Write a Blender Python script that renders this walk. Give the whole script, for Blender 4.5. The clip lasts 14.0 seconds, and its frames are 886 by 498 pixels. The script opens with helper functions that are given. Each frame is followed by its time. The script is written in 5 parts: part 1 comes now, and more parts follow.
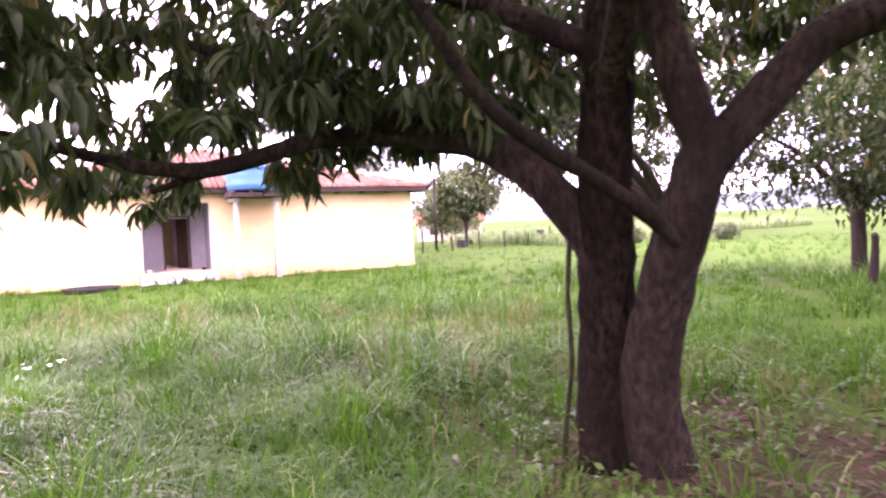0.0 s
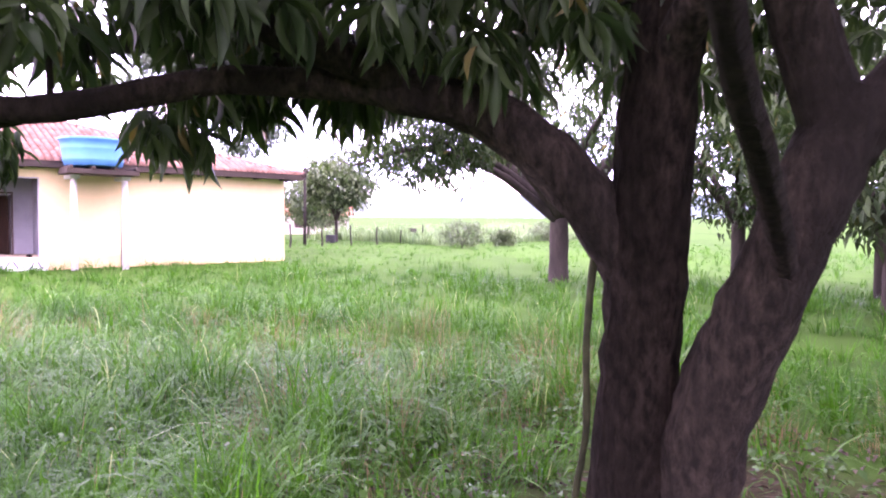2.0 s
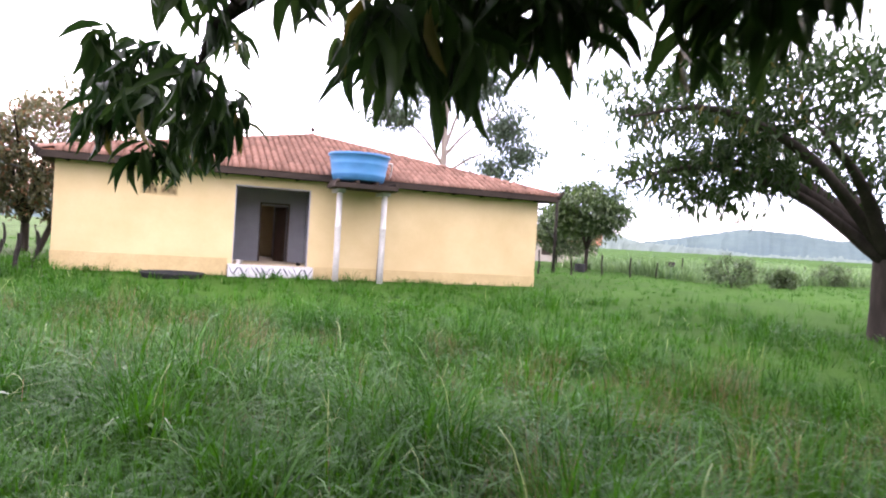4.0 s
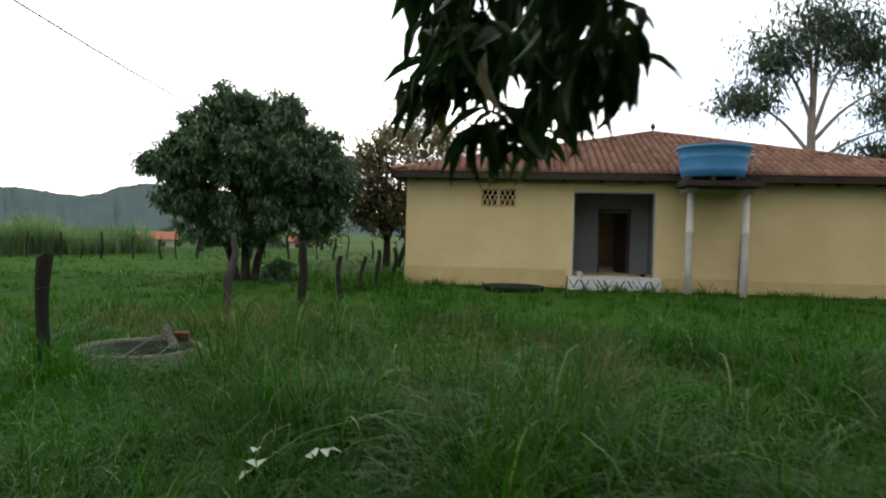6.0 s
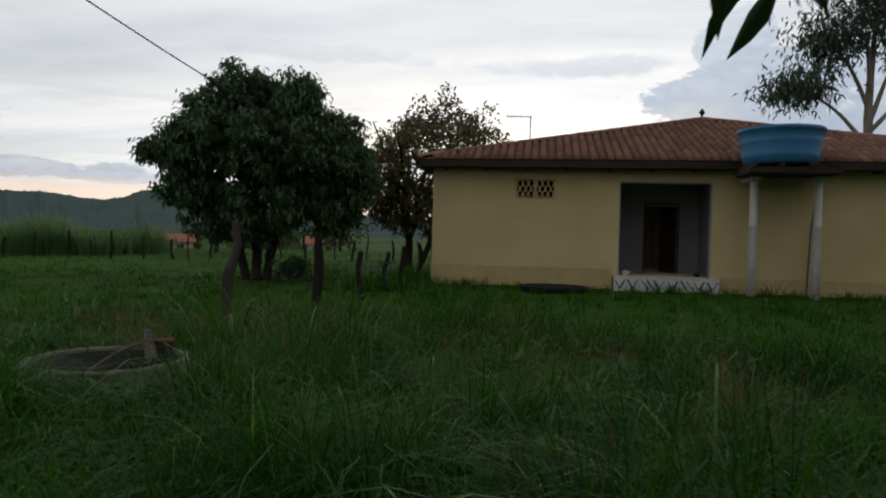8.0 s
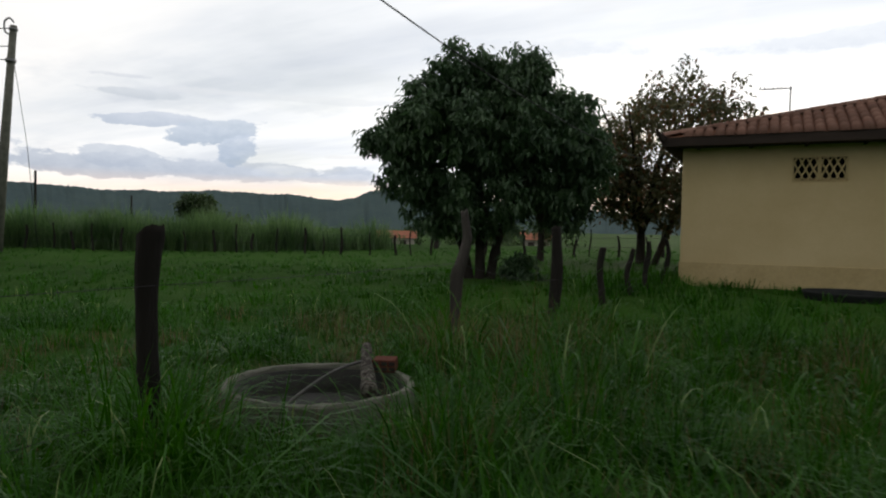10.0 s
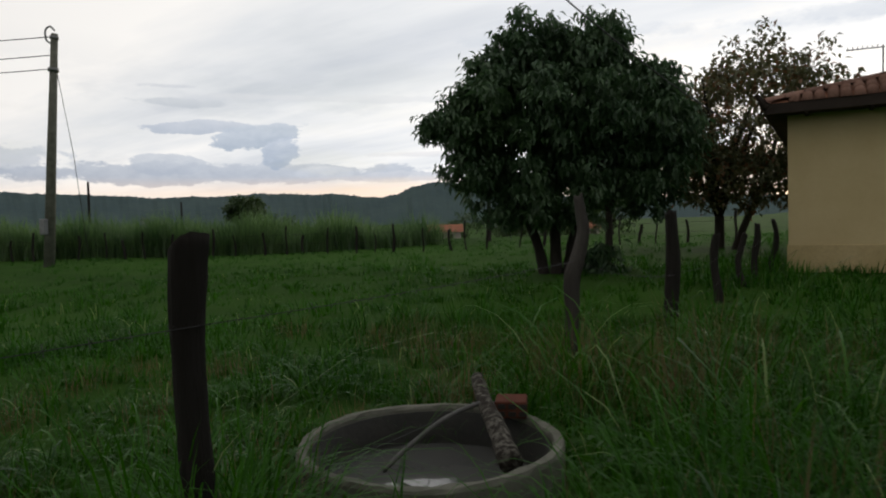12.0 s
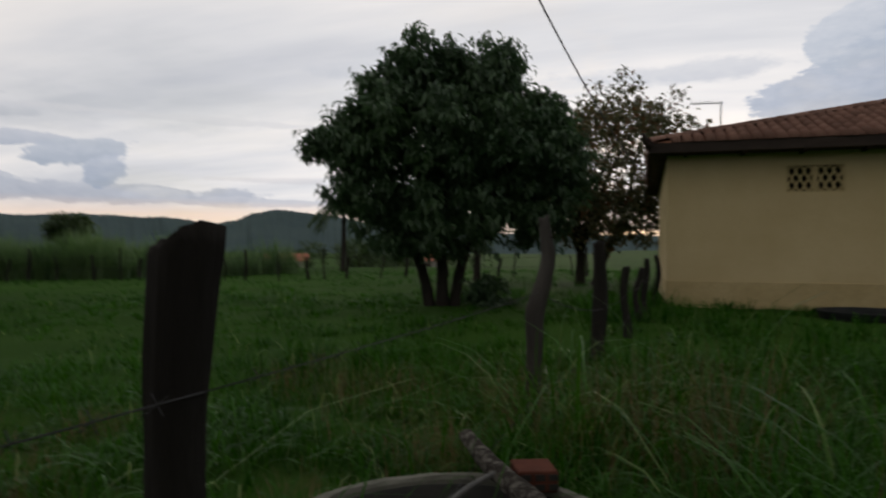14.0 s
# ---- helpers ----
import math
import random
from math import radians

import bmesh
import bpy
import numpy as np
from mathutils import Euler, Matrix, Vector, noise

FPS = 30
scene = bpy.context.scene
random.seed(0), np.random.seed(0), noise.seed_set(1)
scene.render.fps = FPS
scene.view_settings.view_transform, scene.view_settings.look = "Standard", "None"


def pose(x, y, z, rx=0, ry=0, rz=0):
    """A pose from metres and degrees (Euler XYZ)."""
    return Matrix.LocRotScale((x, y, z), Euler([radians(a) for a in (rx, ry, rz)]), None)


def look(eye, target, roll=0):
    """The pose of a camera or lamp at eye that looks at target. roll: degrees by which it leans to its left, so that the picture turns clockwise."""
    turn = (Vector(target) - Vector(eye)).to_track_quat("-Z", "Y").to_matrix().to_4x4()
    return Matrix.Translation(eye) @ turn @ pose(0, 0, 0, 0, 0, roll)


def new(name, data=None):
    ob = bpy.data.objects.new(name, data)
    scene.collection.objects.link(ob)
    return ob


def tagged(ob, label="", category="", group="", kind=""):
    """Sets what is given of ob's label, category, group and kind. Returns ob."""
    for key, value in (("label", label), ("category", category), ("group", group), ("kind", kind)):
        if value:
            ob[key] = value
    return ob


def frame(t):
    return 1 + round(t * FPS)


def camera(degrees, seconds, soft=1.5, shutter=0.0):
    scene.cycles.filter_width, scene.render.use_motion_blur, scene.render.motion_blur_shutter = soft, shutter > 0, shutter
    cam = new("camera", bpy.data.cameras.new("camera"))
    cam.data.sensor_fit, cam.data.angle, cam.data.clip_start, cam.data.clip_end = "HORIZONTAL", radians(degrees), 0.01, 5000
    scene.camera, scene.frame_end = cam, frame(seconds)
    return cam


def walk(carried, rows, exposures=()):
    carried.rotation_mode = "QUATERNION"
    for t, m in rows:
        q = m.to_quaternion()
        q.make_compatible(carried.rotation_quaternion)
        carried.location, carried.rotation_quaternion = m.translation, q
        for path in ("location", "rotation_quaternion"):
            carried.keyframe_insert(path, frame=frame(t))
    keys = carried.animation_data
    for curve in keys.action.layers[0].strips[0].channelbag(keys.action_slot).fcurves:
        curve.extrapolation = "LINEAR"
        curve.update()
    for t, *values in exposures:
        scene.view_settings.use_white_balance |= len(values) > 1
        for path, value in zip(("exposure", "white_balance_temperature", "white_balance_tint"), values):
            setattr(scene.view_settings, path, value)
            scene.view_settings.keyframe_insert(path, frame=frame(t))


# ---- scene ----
cam = camera(67.0, 14.0, 2.0, 0.4)
PATH = [
    (0, (2.365, -24.176, 1.255), (3.356, -22.44, 1.191), -2.5),
    (0.5, (2.369, -23.674, 1.24), (3.29, -21.902, 1.149), -1.0),
    (1, (2.44, -23.278, 1.298), (3.396, -21.523, 1.228), -3.4),
    (1.5, (2.585, -22.845, 1.312), (3.587, -21.113, 1.299), -1.8),
    (2, (2.755, -22.467, 1.29), (4.081, -20.971, 1.207), 0.4),
    (2.5, (3.014, -22.144, 1.216), (4.072, -20.447, 1.185), 1.8),
    (2.7, (3.11, -21.983, 1.204), (4.045, -20.215, 1.184), 3.2),
    (4.8, (3.518, -20.097, 1.088), (3.948, -18.144, 1.022), 1.8),
    (5, (3.501, -19.995, 1.072), (3.767, -18.017, 0.949), 1.4),
    (5.5, (3.54, -19.445, 1.143), (3.381, -17.453, 1.062), -0.6),
    (6, (3.34, -18.904, 1.122), (3.103, -16.919, 1.086), 1.5),
    (6.5, (3.037, -18.377, 1.071), (2.689, -16.408, 1.065), -0.8),
    (7, (3.033, -17.984, 1.151), (2.545, -16.044, 1.168), 1.0),
    (7.5, (2.976, -17.577, 1.001), (2.584, -15.616, 0.994), 2.9),
    (8, (2.81, -17.159, 0.907), (2.52, -15.18, 0.88), 1.5),
    (8.5, (2.749, -16.651, 0.919), (2.244, -14.718, 0.826), 3.6),
    (9, (2.595, -16.349, 0.89), (1.904, -14.476, 0.758), 1.4),
    (9.2, (2.465, -16.176, 0.897), (1.697, -14.329, 0.866), 1.0),
    (11.5, (0.919, -14.622, 0.783), (-0.048, -12.874, 0.684), 0.1),
    (12, (0.717, -14.473, 0.873), (-0.287, -12.745, 0.799), -1.5),
    (12.5, (0.286, -14.294, 0.821), (-0.661, -12.533, 0.775), 1.1),
    (13, (-0.028, -14.251, 0.849), (-1.159, -12.602, 0.846), -1.7),
    (13.5, (-0.300, -14.094, 0.816), (-1.200, -12.311, 0.919), -3.4),
    (14, (-0.451, -13.969, 0.806), (-1.025, -12.053, 0.821), 0.3),
]

EXPO = [(0, 4.42, 6650, 80), (1.5, 4.45, 6150, 74), (2.7, 4.55, 5850, 70), (4.8, 2.55, 6400, 12), (5.5, 2.25, 6450, 8), (6.0, 1.38, 6400, 8), (6.5, 0.72, 6400, 8), (7.0, 0.28, 6450, 9), (7.5, 0.22, 6450, 9), (8.0, -0.02, 6450, 9), (8.5, 0.16, 6450, 9), (9.0, 0.32, 6400, 9), (11.5, 0.0, 6450, 9), (12.5, 0.1, 6500, 10), (13, -0.28, 6350, 14), (13.5, 0.16, 6550, 11), (14, -0.2, 6550, 12)]
walk(cam, [(t, look(eye, target, roll)) for t, eye, target, roll in PATH], EXPO)

# ---------------------------------------------------------------- node helpers


def nmat(name):
    m = bpy.data.materials.new(name)
    m.use_nodes = True
    nt = m.node_tree
    for n in list(nt.nodes):
        nt.nodes.remove(n)
    out = nt.nodes.new("ShaderNodeOutputMaterial")
    return m, nt, out


def nd(nt, kind, **kw):
    n = nt.nodes.new("ShaderNode" + kind)
    for k, v in kw.items():
        if k in n.inputs:
            n.inputs[k].default_value = v
    return n


def lk(nt, a, b):
    nt.links.new(a, b)


def ramp(nt, fac, stops):
    r = nt.nodes.new("ShaderNodeValToRGB")
    els = r.color_ramp.elements
    while len(els) < len(stops):
        els.new(0.5)
    for e, (p, c) in zip(els, stops):
        e.position, e.color = p, (*c, 1)
    lk(nt, fac, r.inputs[0])
    return r.outputs[0]


def mixc(nt, fac, a, b, mode="MIX"):
    m = nt.nodes.new("ShaderNodeMix")
    m.data_type, m.blend_type = "RGBA", mode
    for sock, v in ((m.inputs[0], fac), (m.inputs[6], a), (m.inputs[7], b)):
        if isinstance(v, (int, float)):
            sock.default_value = v
        elif isinstance(v, tuple):
            sock.default_value = (*v, 1)
        else:
            lk(nt, v, sock)
    return m.outputs[2]


def mathn(nt, op, a, b=0.0, c=None, clamp=False):
    m = nt.nodes.new("ShaderNodeMath")
    m.operation, m.use_clamp = op, clamp
    for i, v in enumerate((a, b, c)):
        if v is None:
            continue
        if isinstance(v, (int, float)):
            m.inputs[i].default_value = v
        else:
            lk(nt, v, m.inputs[i])
    return m.outputs[0]


def noise_tex(nt, vec, scale, detail=4.0, rough=0.55, out=0):
    n = nd(nt, "TexNoise", Scale=scale, Detail=detail, Roughness=rough)
    if vec is not None:
        lk(nt, vec, n.inputs["Vector"])
    return n.outputs[out]


def surface(name, c1, c2, scale=3.0, fine=40.0, rough=0.8, bump=0.3, metal=0.0, c3=None, spread=(0.35, 0.65), stain=0.25, coord="Object", stretch=None, bump_dist=0.01, rand=0.0):
    """A two-scale surface: broad patches of c1 and c2, fine grain of c3, and relief."""
    m, nt, out = nmat(name)
    tc = nd(nt, "TexCoord").outputs[coord]
    if stretch:
        mp = nd(nt, "Mapping")
        mp.inputs["Scale"].default_value = stretch
        lk(nt, tc, mp.inputs[0])
        tc = mp.outputs[0]
    big = noise_tex(nt, tc, scale, 5.0, 0.6)
    small = noise_tex(nt, tc, fine, 6.0, 0.65)
    col = ramp(nt, big, [(spread[0], c1), (spread[1], c2)])
    col = mixc(nt, mathn(nt, "MULTIPLY", small, stain * 2), col, c3 or tuple(v * 0.6 for v in c1))
    if rand:
        oi = nd(nt, "ObjectInfo").outputs["Random"]
        hs = nd(nt, "HueSaturation")
        lk(nt, mathn(nt, "MULTIPLY_ADD", oi, rand * 2, 1 - rand), hs.inputs["Value"])
        lk(nt, col, hs.inputs["Color"])
        col = hs.outputs[0]
    b = nd(nt, "BsdfPrincipled", Metallic=metal)
    b.inputs["Specular IOR Level"].default_value = 0.08 if rough > 0.7 else 0.4
    lk(nt, col, b.inputs["Base Color"])
    lk(nt, mathn(nt, "MULTIPLY_ADD", small, 0.3, rough - 0.15, clamp=True), b.inputs["Roughness"])
    bp = nd(nt, "Bump", Strength=bump, Distance=bump_dist)
    lk(nt, small, bp.inputs["Height"])
    lk(nt, bp.outputs[0], b.inputs["Normal"])
    lk(nt, b.outputs[0], out.inputs[0])
    return m


def foliage(name, dark, light, dry=None, dry_glint_amount=0.1, rough=0.5, through_part=0.35, patch=0.35, gloss=0.4):
    """Leaves or blades: each its own shade, patches over metres, light passing through; dry: withered leaves, on grass
    painted glints.
    """
    m, nt, out = nmat(name)
    isl = nd(nt, "NewGeometry").outputs["Random Per Island"]
    tc = nd(nt, "TexCoord").outputs["Object"]
    big = noise_tex(nt, tc, patch, 3.0)
    fac = mathn(nt, "ADD", mathn(nt, "MULTIPLY", isl, 0.55), mathn(nt, "MULTIPLY", mathn(nt, "SUBTRACT", big, 0.3), 1.1), clamp=True)
    col = ramp(nt, fac, [(0.1, dark), (0.95, light)])
    if dry:
        w = mathn(nt, "GREATER_THAN", mathn(nt, "FRACT", mathn(nt, "MULTIPLY", isl, 37.3)), 1 - dry_glint_amount)
        col = mixc(nt, w, col, dry)
    b = nd(nt, "BsdfPrincipled", Roughness=rough)
    b.inputs["Specular IOR Level"].default_value = gloss
    lk(nt, col, b.inputs["Base Color"])
    t = nd(nt, "BsdfTranslucent")
    hs = nd(nt, "HueSaturation", Saturation=1.15, Value=1.25)
    lk(nt, col, hs.inputs["Color"])
    lk(nt, hs.outputs[0], t.inputs[0])
    mx = nd(nt, "MixShader", Fac=through_part)
    lk(nt, b.outputs[0], mx.inputs[1])
    lk(nt, t.outputs[0], mx.inputs[2])
    lk(nt, mx.outputs[0], out.inputs[0])
    return m


# ---------------------------------------------------------------- world and sun
SUN_YAW, SUN_UP = 4.0, 7.0
world = bpy.data.worlds.new("dusk_sky")
scene.world = world
world.use_nodes = True
wn = world.node_tree
for n_ in list(wn.nodes):
    wn.nodes.remove(n_)
wout = wn.nodes.new("ShaderNodeOutputWorld")
bg = wn.nodes.new("ShaderNodeBackground")
sky = wn.nodes.new("ShaderNodeTexSky")
sky.sky_type, sky.sun_disc = "NISHITA", False
sky.sun_elevation, sky.sun_rotation = radians(SUN_UP), radians(-SUN_YAW)
gen = nd(wn, "TexCoord").outputs["Generated"]
sep = nd(wn, "SeparateXYZ")
lk(wn, gen, sep.inputs[0])
up = mathn(wn, "MAXIMUM", sep.outputs[2], 0.0)
den = mathn(wn, "ADD", up, 0.10)
px_ = mathn(wn, "DIVIDE", sep.outputs[0], den)
py_ = mathn(wn, "DIVIDE", sep.outputs[1], den)
comb = nd(wn, "CombineXYZ")
lk(wn, px_, comb.inputs[0])
lk(wn, py_, comb.inputs[1])
layer = noise_tex(wn, comb.outputs[0], 0.55, 7.0, 0.6)
streak_map = nd(wn, "Mapping")
streak_map.inputs["Scale"].default_value = (0.22, 0.75, 1)
streak_map.inputs["Rotation"].default_value = (0, 0, radians(25))
lk(wn, comb.outputs[0], streak_map.inputs[0])
streak = noise_tex(wn, streak_map.outputs[0], 1.0, 6.0, 0.55)
puff_map = nd(wn, "Mapping")
puff_map.inputs["Scale"].default_value = (2.2, 2.2, 7.0)
puff_map.inputs["Location"].default_value = (0.35, 0.1, 0.2)
lk(wn, gen, puff_map.inputs[0])
puff = noise_tex(wn, puff_map.outputs[0], 1.5, 8.0, 0.6)
# high veil, brighter and darker streaks
veil = ramp(wn, streak, [(0.28, (0.52, 0.55, 0.61)), (0.44, (0.74, 0.75, 0.77)), (0.58, (0.95, 0.92, 0.89))])
# grey low clouds in a band above the horizon
band = mathn(wn, "MULTIPLY", ramp(wn, up, [(0.02, (0, 0, 0)), (0.06, (1, 1, 1)), (0.16, (0.85, 0.85, 0.85)), (0.26, (0, 0, 0))]), ramp(wn, puff, [(0.52, (0, 0, 0)), (0.60, (1, 1, 1))]))
col_s = mixc(wn, mathn(wn, "MULTIPLY", band, 0.3), veil, (0.42, 0.46, 0.53))
# single cloud banks by bearing and height, torn at their edges
azi = mathn(wn, "ARCTAN2", mathn(wn, "MULTIPLY", sep.outputs[0], -1.0), sep.outputs[1])
ele = mathn(wn, "ARCSINE", sep.outputs[2])
torn_map = nd(wn, "Mapping")
torn_map.inputs["Scale"].default_value = (8.0, 8.0, 17.0)
lk(wn, gen, torn_map.inputs[0])
torn = noise_tex(wn, torn_map.outputs[0], 1.6, 9.0, 0.62)


torn_fine = noise_tex(wn, torn_map.outputs[0], 5.5, 8.0, 0.62)


def cloud_bank(yaw, height, wide, tall, tilt=0.0, rag=2.2, edge=1.02, crisp=0.16):
    """How much of the sky a cloud covers, and how light it is: lit along its top, grey beneath."""
    u = mathn(wn, "DIVIDE", mathn(wn, "SUBTRACT", azi, radians(yaw)), radians(wide))
    lift = mathn(wn, "MULTIPLY", u, radians(tilt))
    w = mathn(wn, "DIVIDE", mathn(wn, "SUBTRACT", mathn(wn, "SUBTRACT", ele, radians(height)), lift), radians(tall))
    d = mathn(wn, "SQRT", mathn(wn, "ADD", mathn(wn, "MULTIPLY", u, u), mathn(wn, "MULTIPLY", w, w)))
    d = mathn(wn, "ADD", d, mathn(wn, "MULTIPLY_ADD", torn, rag, -0.49 * rag))
    d = mathn(wn, "ADD", d, mathn(wn, "MULTIPLY_ADD", torn_fine, 0.5, -0.25))
    cover = ramp(wn, d, [(edge - crisp, (1, 1, 1)), (edge + crisp, (0, 0, 0))])
    lit = mathn(wn, "ADD", mathn(wn, "MULTIPLY_ADD", w, 0.35, 0.32), mathn(wn, "MULTIPLY_ADD", torn_fine, 1.1, -0.55), clamp=True)
    return cover, lit


# bearing, height, half width, half height, slope, shadow and lit colours, strength, edge
for yw_, el_, wd_, tl_, ti_, lo_, hi_, amt_, cr_ in (
        (52, 11.3, 3.0, 0.30, 0.0, (0.56, 0.58, 0.63), (0.68, 0.69, 0.72), 0.7, 0.3),
        (51, 10.1, 3.4, 0.42, 0.1, (0.52, 0.55, 0.60), (0.66, 0.68, 0.71), 0.8, 0.3),
        (38, 10.6, 16, 0.35, 0.2, (0.66, 0.67, 0.70), (0.74, 0.74, 0.76), 0.6, 0.4),
        (20, 15.1, 11, 0.9, 0.3, (0.58, 0.61, 0.66), (0.72, 0.73, 0.76), 0.7, 0.4),
        (30, 6.0, 6, 0.28, 0.0, (0.60, 0.60, 0.63), (0.72, 0.70, 0.70), 0.5, 0.4),
        (49, 4.5, 18, 0.95, 0.0, (0.38, 0.42, 0.50), (0.56, 0.59, 0.65), 0.92, 0.18),
        (52, 5.2, 3.4, 0.8, 0.0, (0.42, 0.46, 0.54), (0.62, 0.65, 0.70), 0.85, 0.14),
        (39.8, 4.5, 2.6, 0.6, 0.0, (0.45, 0.49, 0.57), (0.64, 0.66, 0.71), 0.8, 0.16),
        (32, 4.1, 9, 0.45, 0.0, (0.46, 0.49, 0.56), (0.58, 0.60, 0.65), 0.8, 0.25),
        (66, 5.4, 6, 1.3, 0.0, (0.44, 0.48, 0.56), (0.62, 0.65, 0.70), 0.7, 0.16),
        (50.0, 8.2, 4.8, 0.55, -0.15, (0.42, 0.47, 0.56), (0.60, 0.63, 0.70), 0.85, 0.16),
        (45.8, 7.5, 3.9, 1.0, -0.45, (0.38, 0.44, 0.53), (0.60, 0.64, 0.71), 0.92, 0.13),
        (43.4, 6.3, 1.9, 1.15, -0.3, (0.36, 0.42, 0.52), (0.58, 0.62, 0.70), 0.92, 0.13),
        (-4, 14.4, 9, 1.0, 0.0, (0.56, 0.59, 0.65), (0.70, 0.72, 0.75), 0.75, 0.4),
        (-16.5, 11.6, 9.5, 4.2, -2.2, (0.34, 0.40, 0.50), (0.56, 0.60, 0.68), 0.92, 0.12),
        (-14.5, 15.8, 3.6, 2.2, -0.6, (0.44, 0.50, 0.59), (0.68, 0.71, 0.76), 0.85, 0.12),
        (-33, 9, 15, 7, 0.0, (0.36, 0.42, 0.52), (0.60, 0.64, 0.71), 0.85, 0.2)):
    cov_, lit_ = cloud_bank(yw_, el_, wd_, tl_, ti_, 2.2 if yw_ > 0 else 1.6, crisp=cr_)
    col_s = mixc(wn, mathn(wn, "MULTIPLY", cov_, amt_), col_s, mixc(wn, lit_, lo_, hi_))
# warm strip low in the west
warm = mathn(wn, "MULTIPLY", ramp(wn, up, [(0.052, (1, 1, 1)), (0.075, (0, 0, 0))]), ramp(wn, sep.outputs[1], [(0.1, (0, 0, 0)), (0.8, (1, 1, 1))]))
col_s = mixc(wn, mathn(wn, "MULTIPLY", warm, 0.75), col_s, (0.95, 0.72, 0.55))
# heavy blue-grey cloud in the north-east
east = mathn(wn, "MULTIPLY", ramp(wn, sep.outputs[0], [(0.22, (0, 0, 0)), (0.42, (1, 1, 1))]), ramp(wn, up, [(0.10, (1, 1, 1)), (0.45, (0, 0, 0))]))
east = mathn(wn, "MULTIPLY", east, ramp(wn, puff, [(0.38, (0.35, 0.35, 0.35)), (0.55, (1, 1, 1))]))
col_s = mixc(wn, mathn(wn, "MULTIPLY", east, 0.85), col_s, (0.34, 0.40, 0.50))
gap = ramp(wn, layer, [(0.30, (0.78, 0.78, 0.78)), (0.5, (1, 1, 1))])
blue = mixc(wn, 1.0, sky.outputs[0], (0.10, 0.10, 0.10), "MULTIPLY")
col_s = mixc(wn, gap, blue, col_s)
# brighter towards the hidden sun
facing = mathn(wn, "ADD", mathn(wn, "MULTIPLY", sep.outputs[1], 0.8), mathn(wn, "MULTIPLY", sep.outputs[2], -0.35))
glow_ = mathn(wn, "MULTIPLY_ADD", ramp(wn, mathn(wn, "MULTIPLY_ADD", facing, 0.5, 0.5), [(0.1, (0, 0, 0)), (0.45, (0.22, 0.22, 0.22)), (0.85, (1, 1, 1))]), 0.60, 0.58)
glow_c = nd(wn, "CombineXYZ")
for i_ in range(3):
    lk(wn, glow_, glow_c.inputs[i_])
col_s = mixc(wn, 1.0, col_s, glow_c.outputs[0], "MULTIPLY")
lk(wn, col_s, bg.inputs[0])
bg.inputs[1].default_value = 1.0
lk(wn, bg.outputs[0], wout.inputs[0])

sun = new("sun", bpy.data.lights.new("sun", "SUN"))
sun.data.energy, sun.data.angle, sun.data.color = 0.5, radians(14), (1.0, 0.88, 0.74)
sun_dir = Vector((-math.sin(radians(SUN_YAW)) * math.cos(radians(SUN_UP)), math.cos(radians(SUN_YAW)) * math.cos(radians(SUN_UP)), math.sin(radians(SUN_UP))))
sun.matrix_world = look(sun_dir * 60, (0, 0, 0))

# ---------------------------------------------------------------- materials
M_WALL = surface("wall_paint", (0.56, 0.44, 0.235), (0.64, 0.515, 0.29), 0.7, 14.0, 0.9, 0.12, c3=(0.44, 0.34, 0.18), stain=0.16)
M_PLINTH = surface("plinth_paint", (0.53, 0.41, 0.20), (0.62, 0.49, 0.26), 1.6, 18.0, 0.9, 0.25, c3=(0.30, 0.23, 0.12), stain=0.35)
M_GREY = surface("grey_plaster", (0.28, 0.285, 0.31), (0.36, 0.365, 0.39), 0.9, 20.0, 0.9, 0.12, stain=0.18)
M_CREAM = surface("cream_plaster", (0.55, 0.45, 0.30), (0.62, 0.52, 0.36), 0.9, 20.0, 0.9, 0.12, stain=0.2)
M_TILE = surface("clay_tile", (0.20, 0.092, 0.064), (0.335, 0.185, 0.135), 1.1, 22.0, 0.85, 0.35, c3=(0.10, 0.07, 0.055), stain=0.5, rand=0.22)
M_ROOFDECK = surface("roof_deck", (0.20, 0.09, 0.05), (0.28, 0.13, 0.08), 2.0, 20.0, 0.9, 0.2)
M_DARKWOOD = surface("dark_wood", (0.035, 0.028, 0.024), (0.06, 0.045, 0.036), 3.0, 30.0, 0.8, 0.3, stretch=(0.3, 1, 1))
M_DOOR = surface("door_wood", (0.05, 0.03, 0.02), (0.085, 0.05, 0.03), 3.0, 30.0, 0.6, 0.2, stretch=(1, 1, 0.2))
M_WHITE = surface("white_paint", (0.62, 0.61, 0.58), (0.75, 0.74, 0.71), 2.2, 22.0, 0.8, 0.25, c3=(0.28, 0.26, 0.23), stain=0.42)
M_FLOORTILE = surface("floor_ceramic", (0.55, 0.55, 0.56), (0.66, 0.66, 0.66), 4.0, 30.0, 0.45, 0.05, stain=0.12)
M_PATTERN = surface("dark_glaze", (0.05, 0.055, 0.07), (0.09, 0.09, 0.11), 6.0, 30.0, 0.4, 0.05)
M_CONCRETE = surface("concrete", (0.12, 0.115, 0.098), (0.22, 0.21, 0.18), 5.0, 35.0, 0.9, 0.45, c3=(0.09, 0.10, 0.07), stain=0.4)
# near-black, for the cistern lining and the painted shade of the brick's hollows
M_INNER = surface("dark_inside", (0.011, 0.010, 0.008), (0.030, 0.026, 0.020), 3.5, 30.0, 0.7, 0.4, c3=(0.012, 0.014, 0.010), stain=0.45)
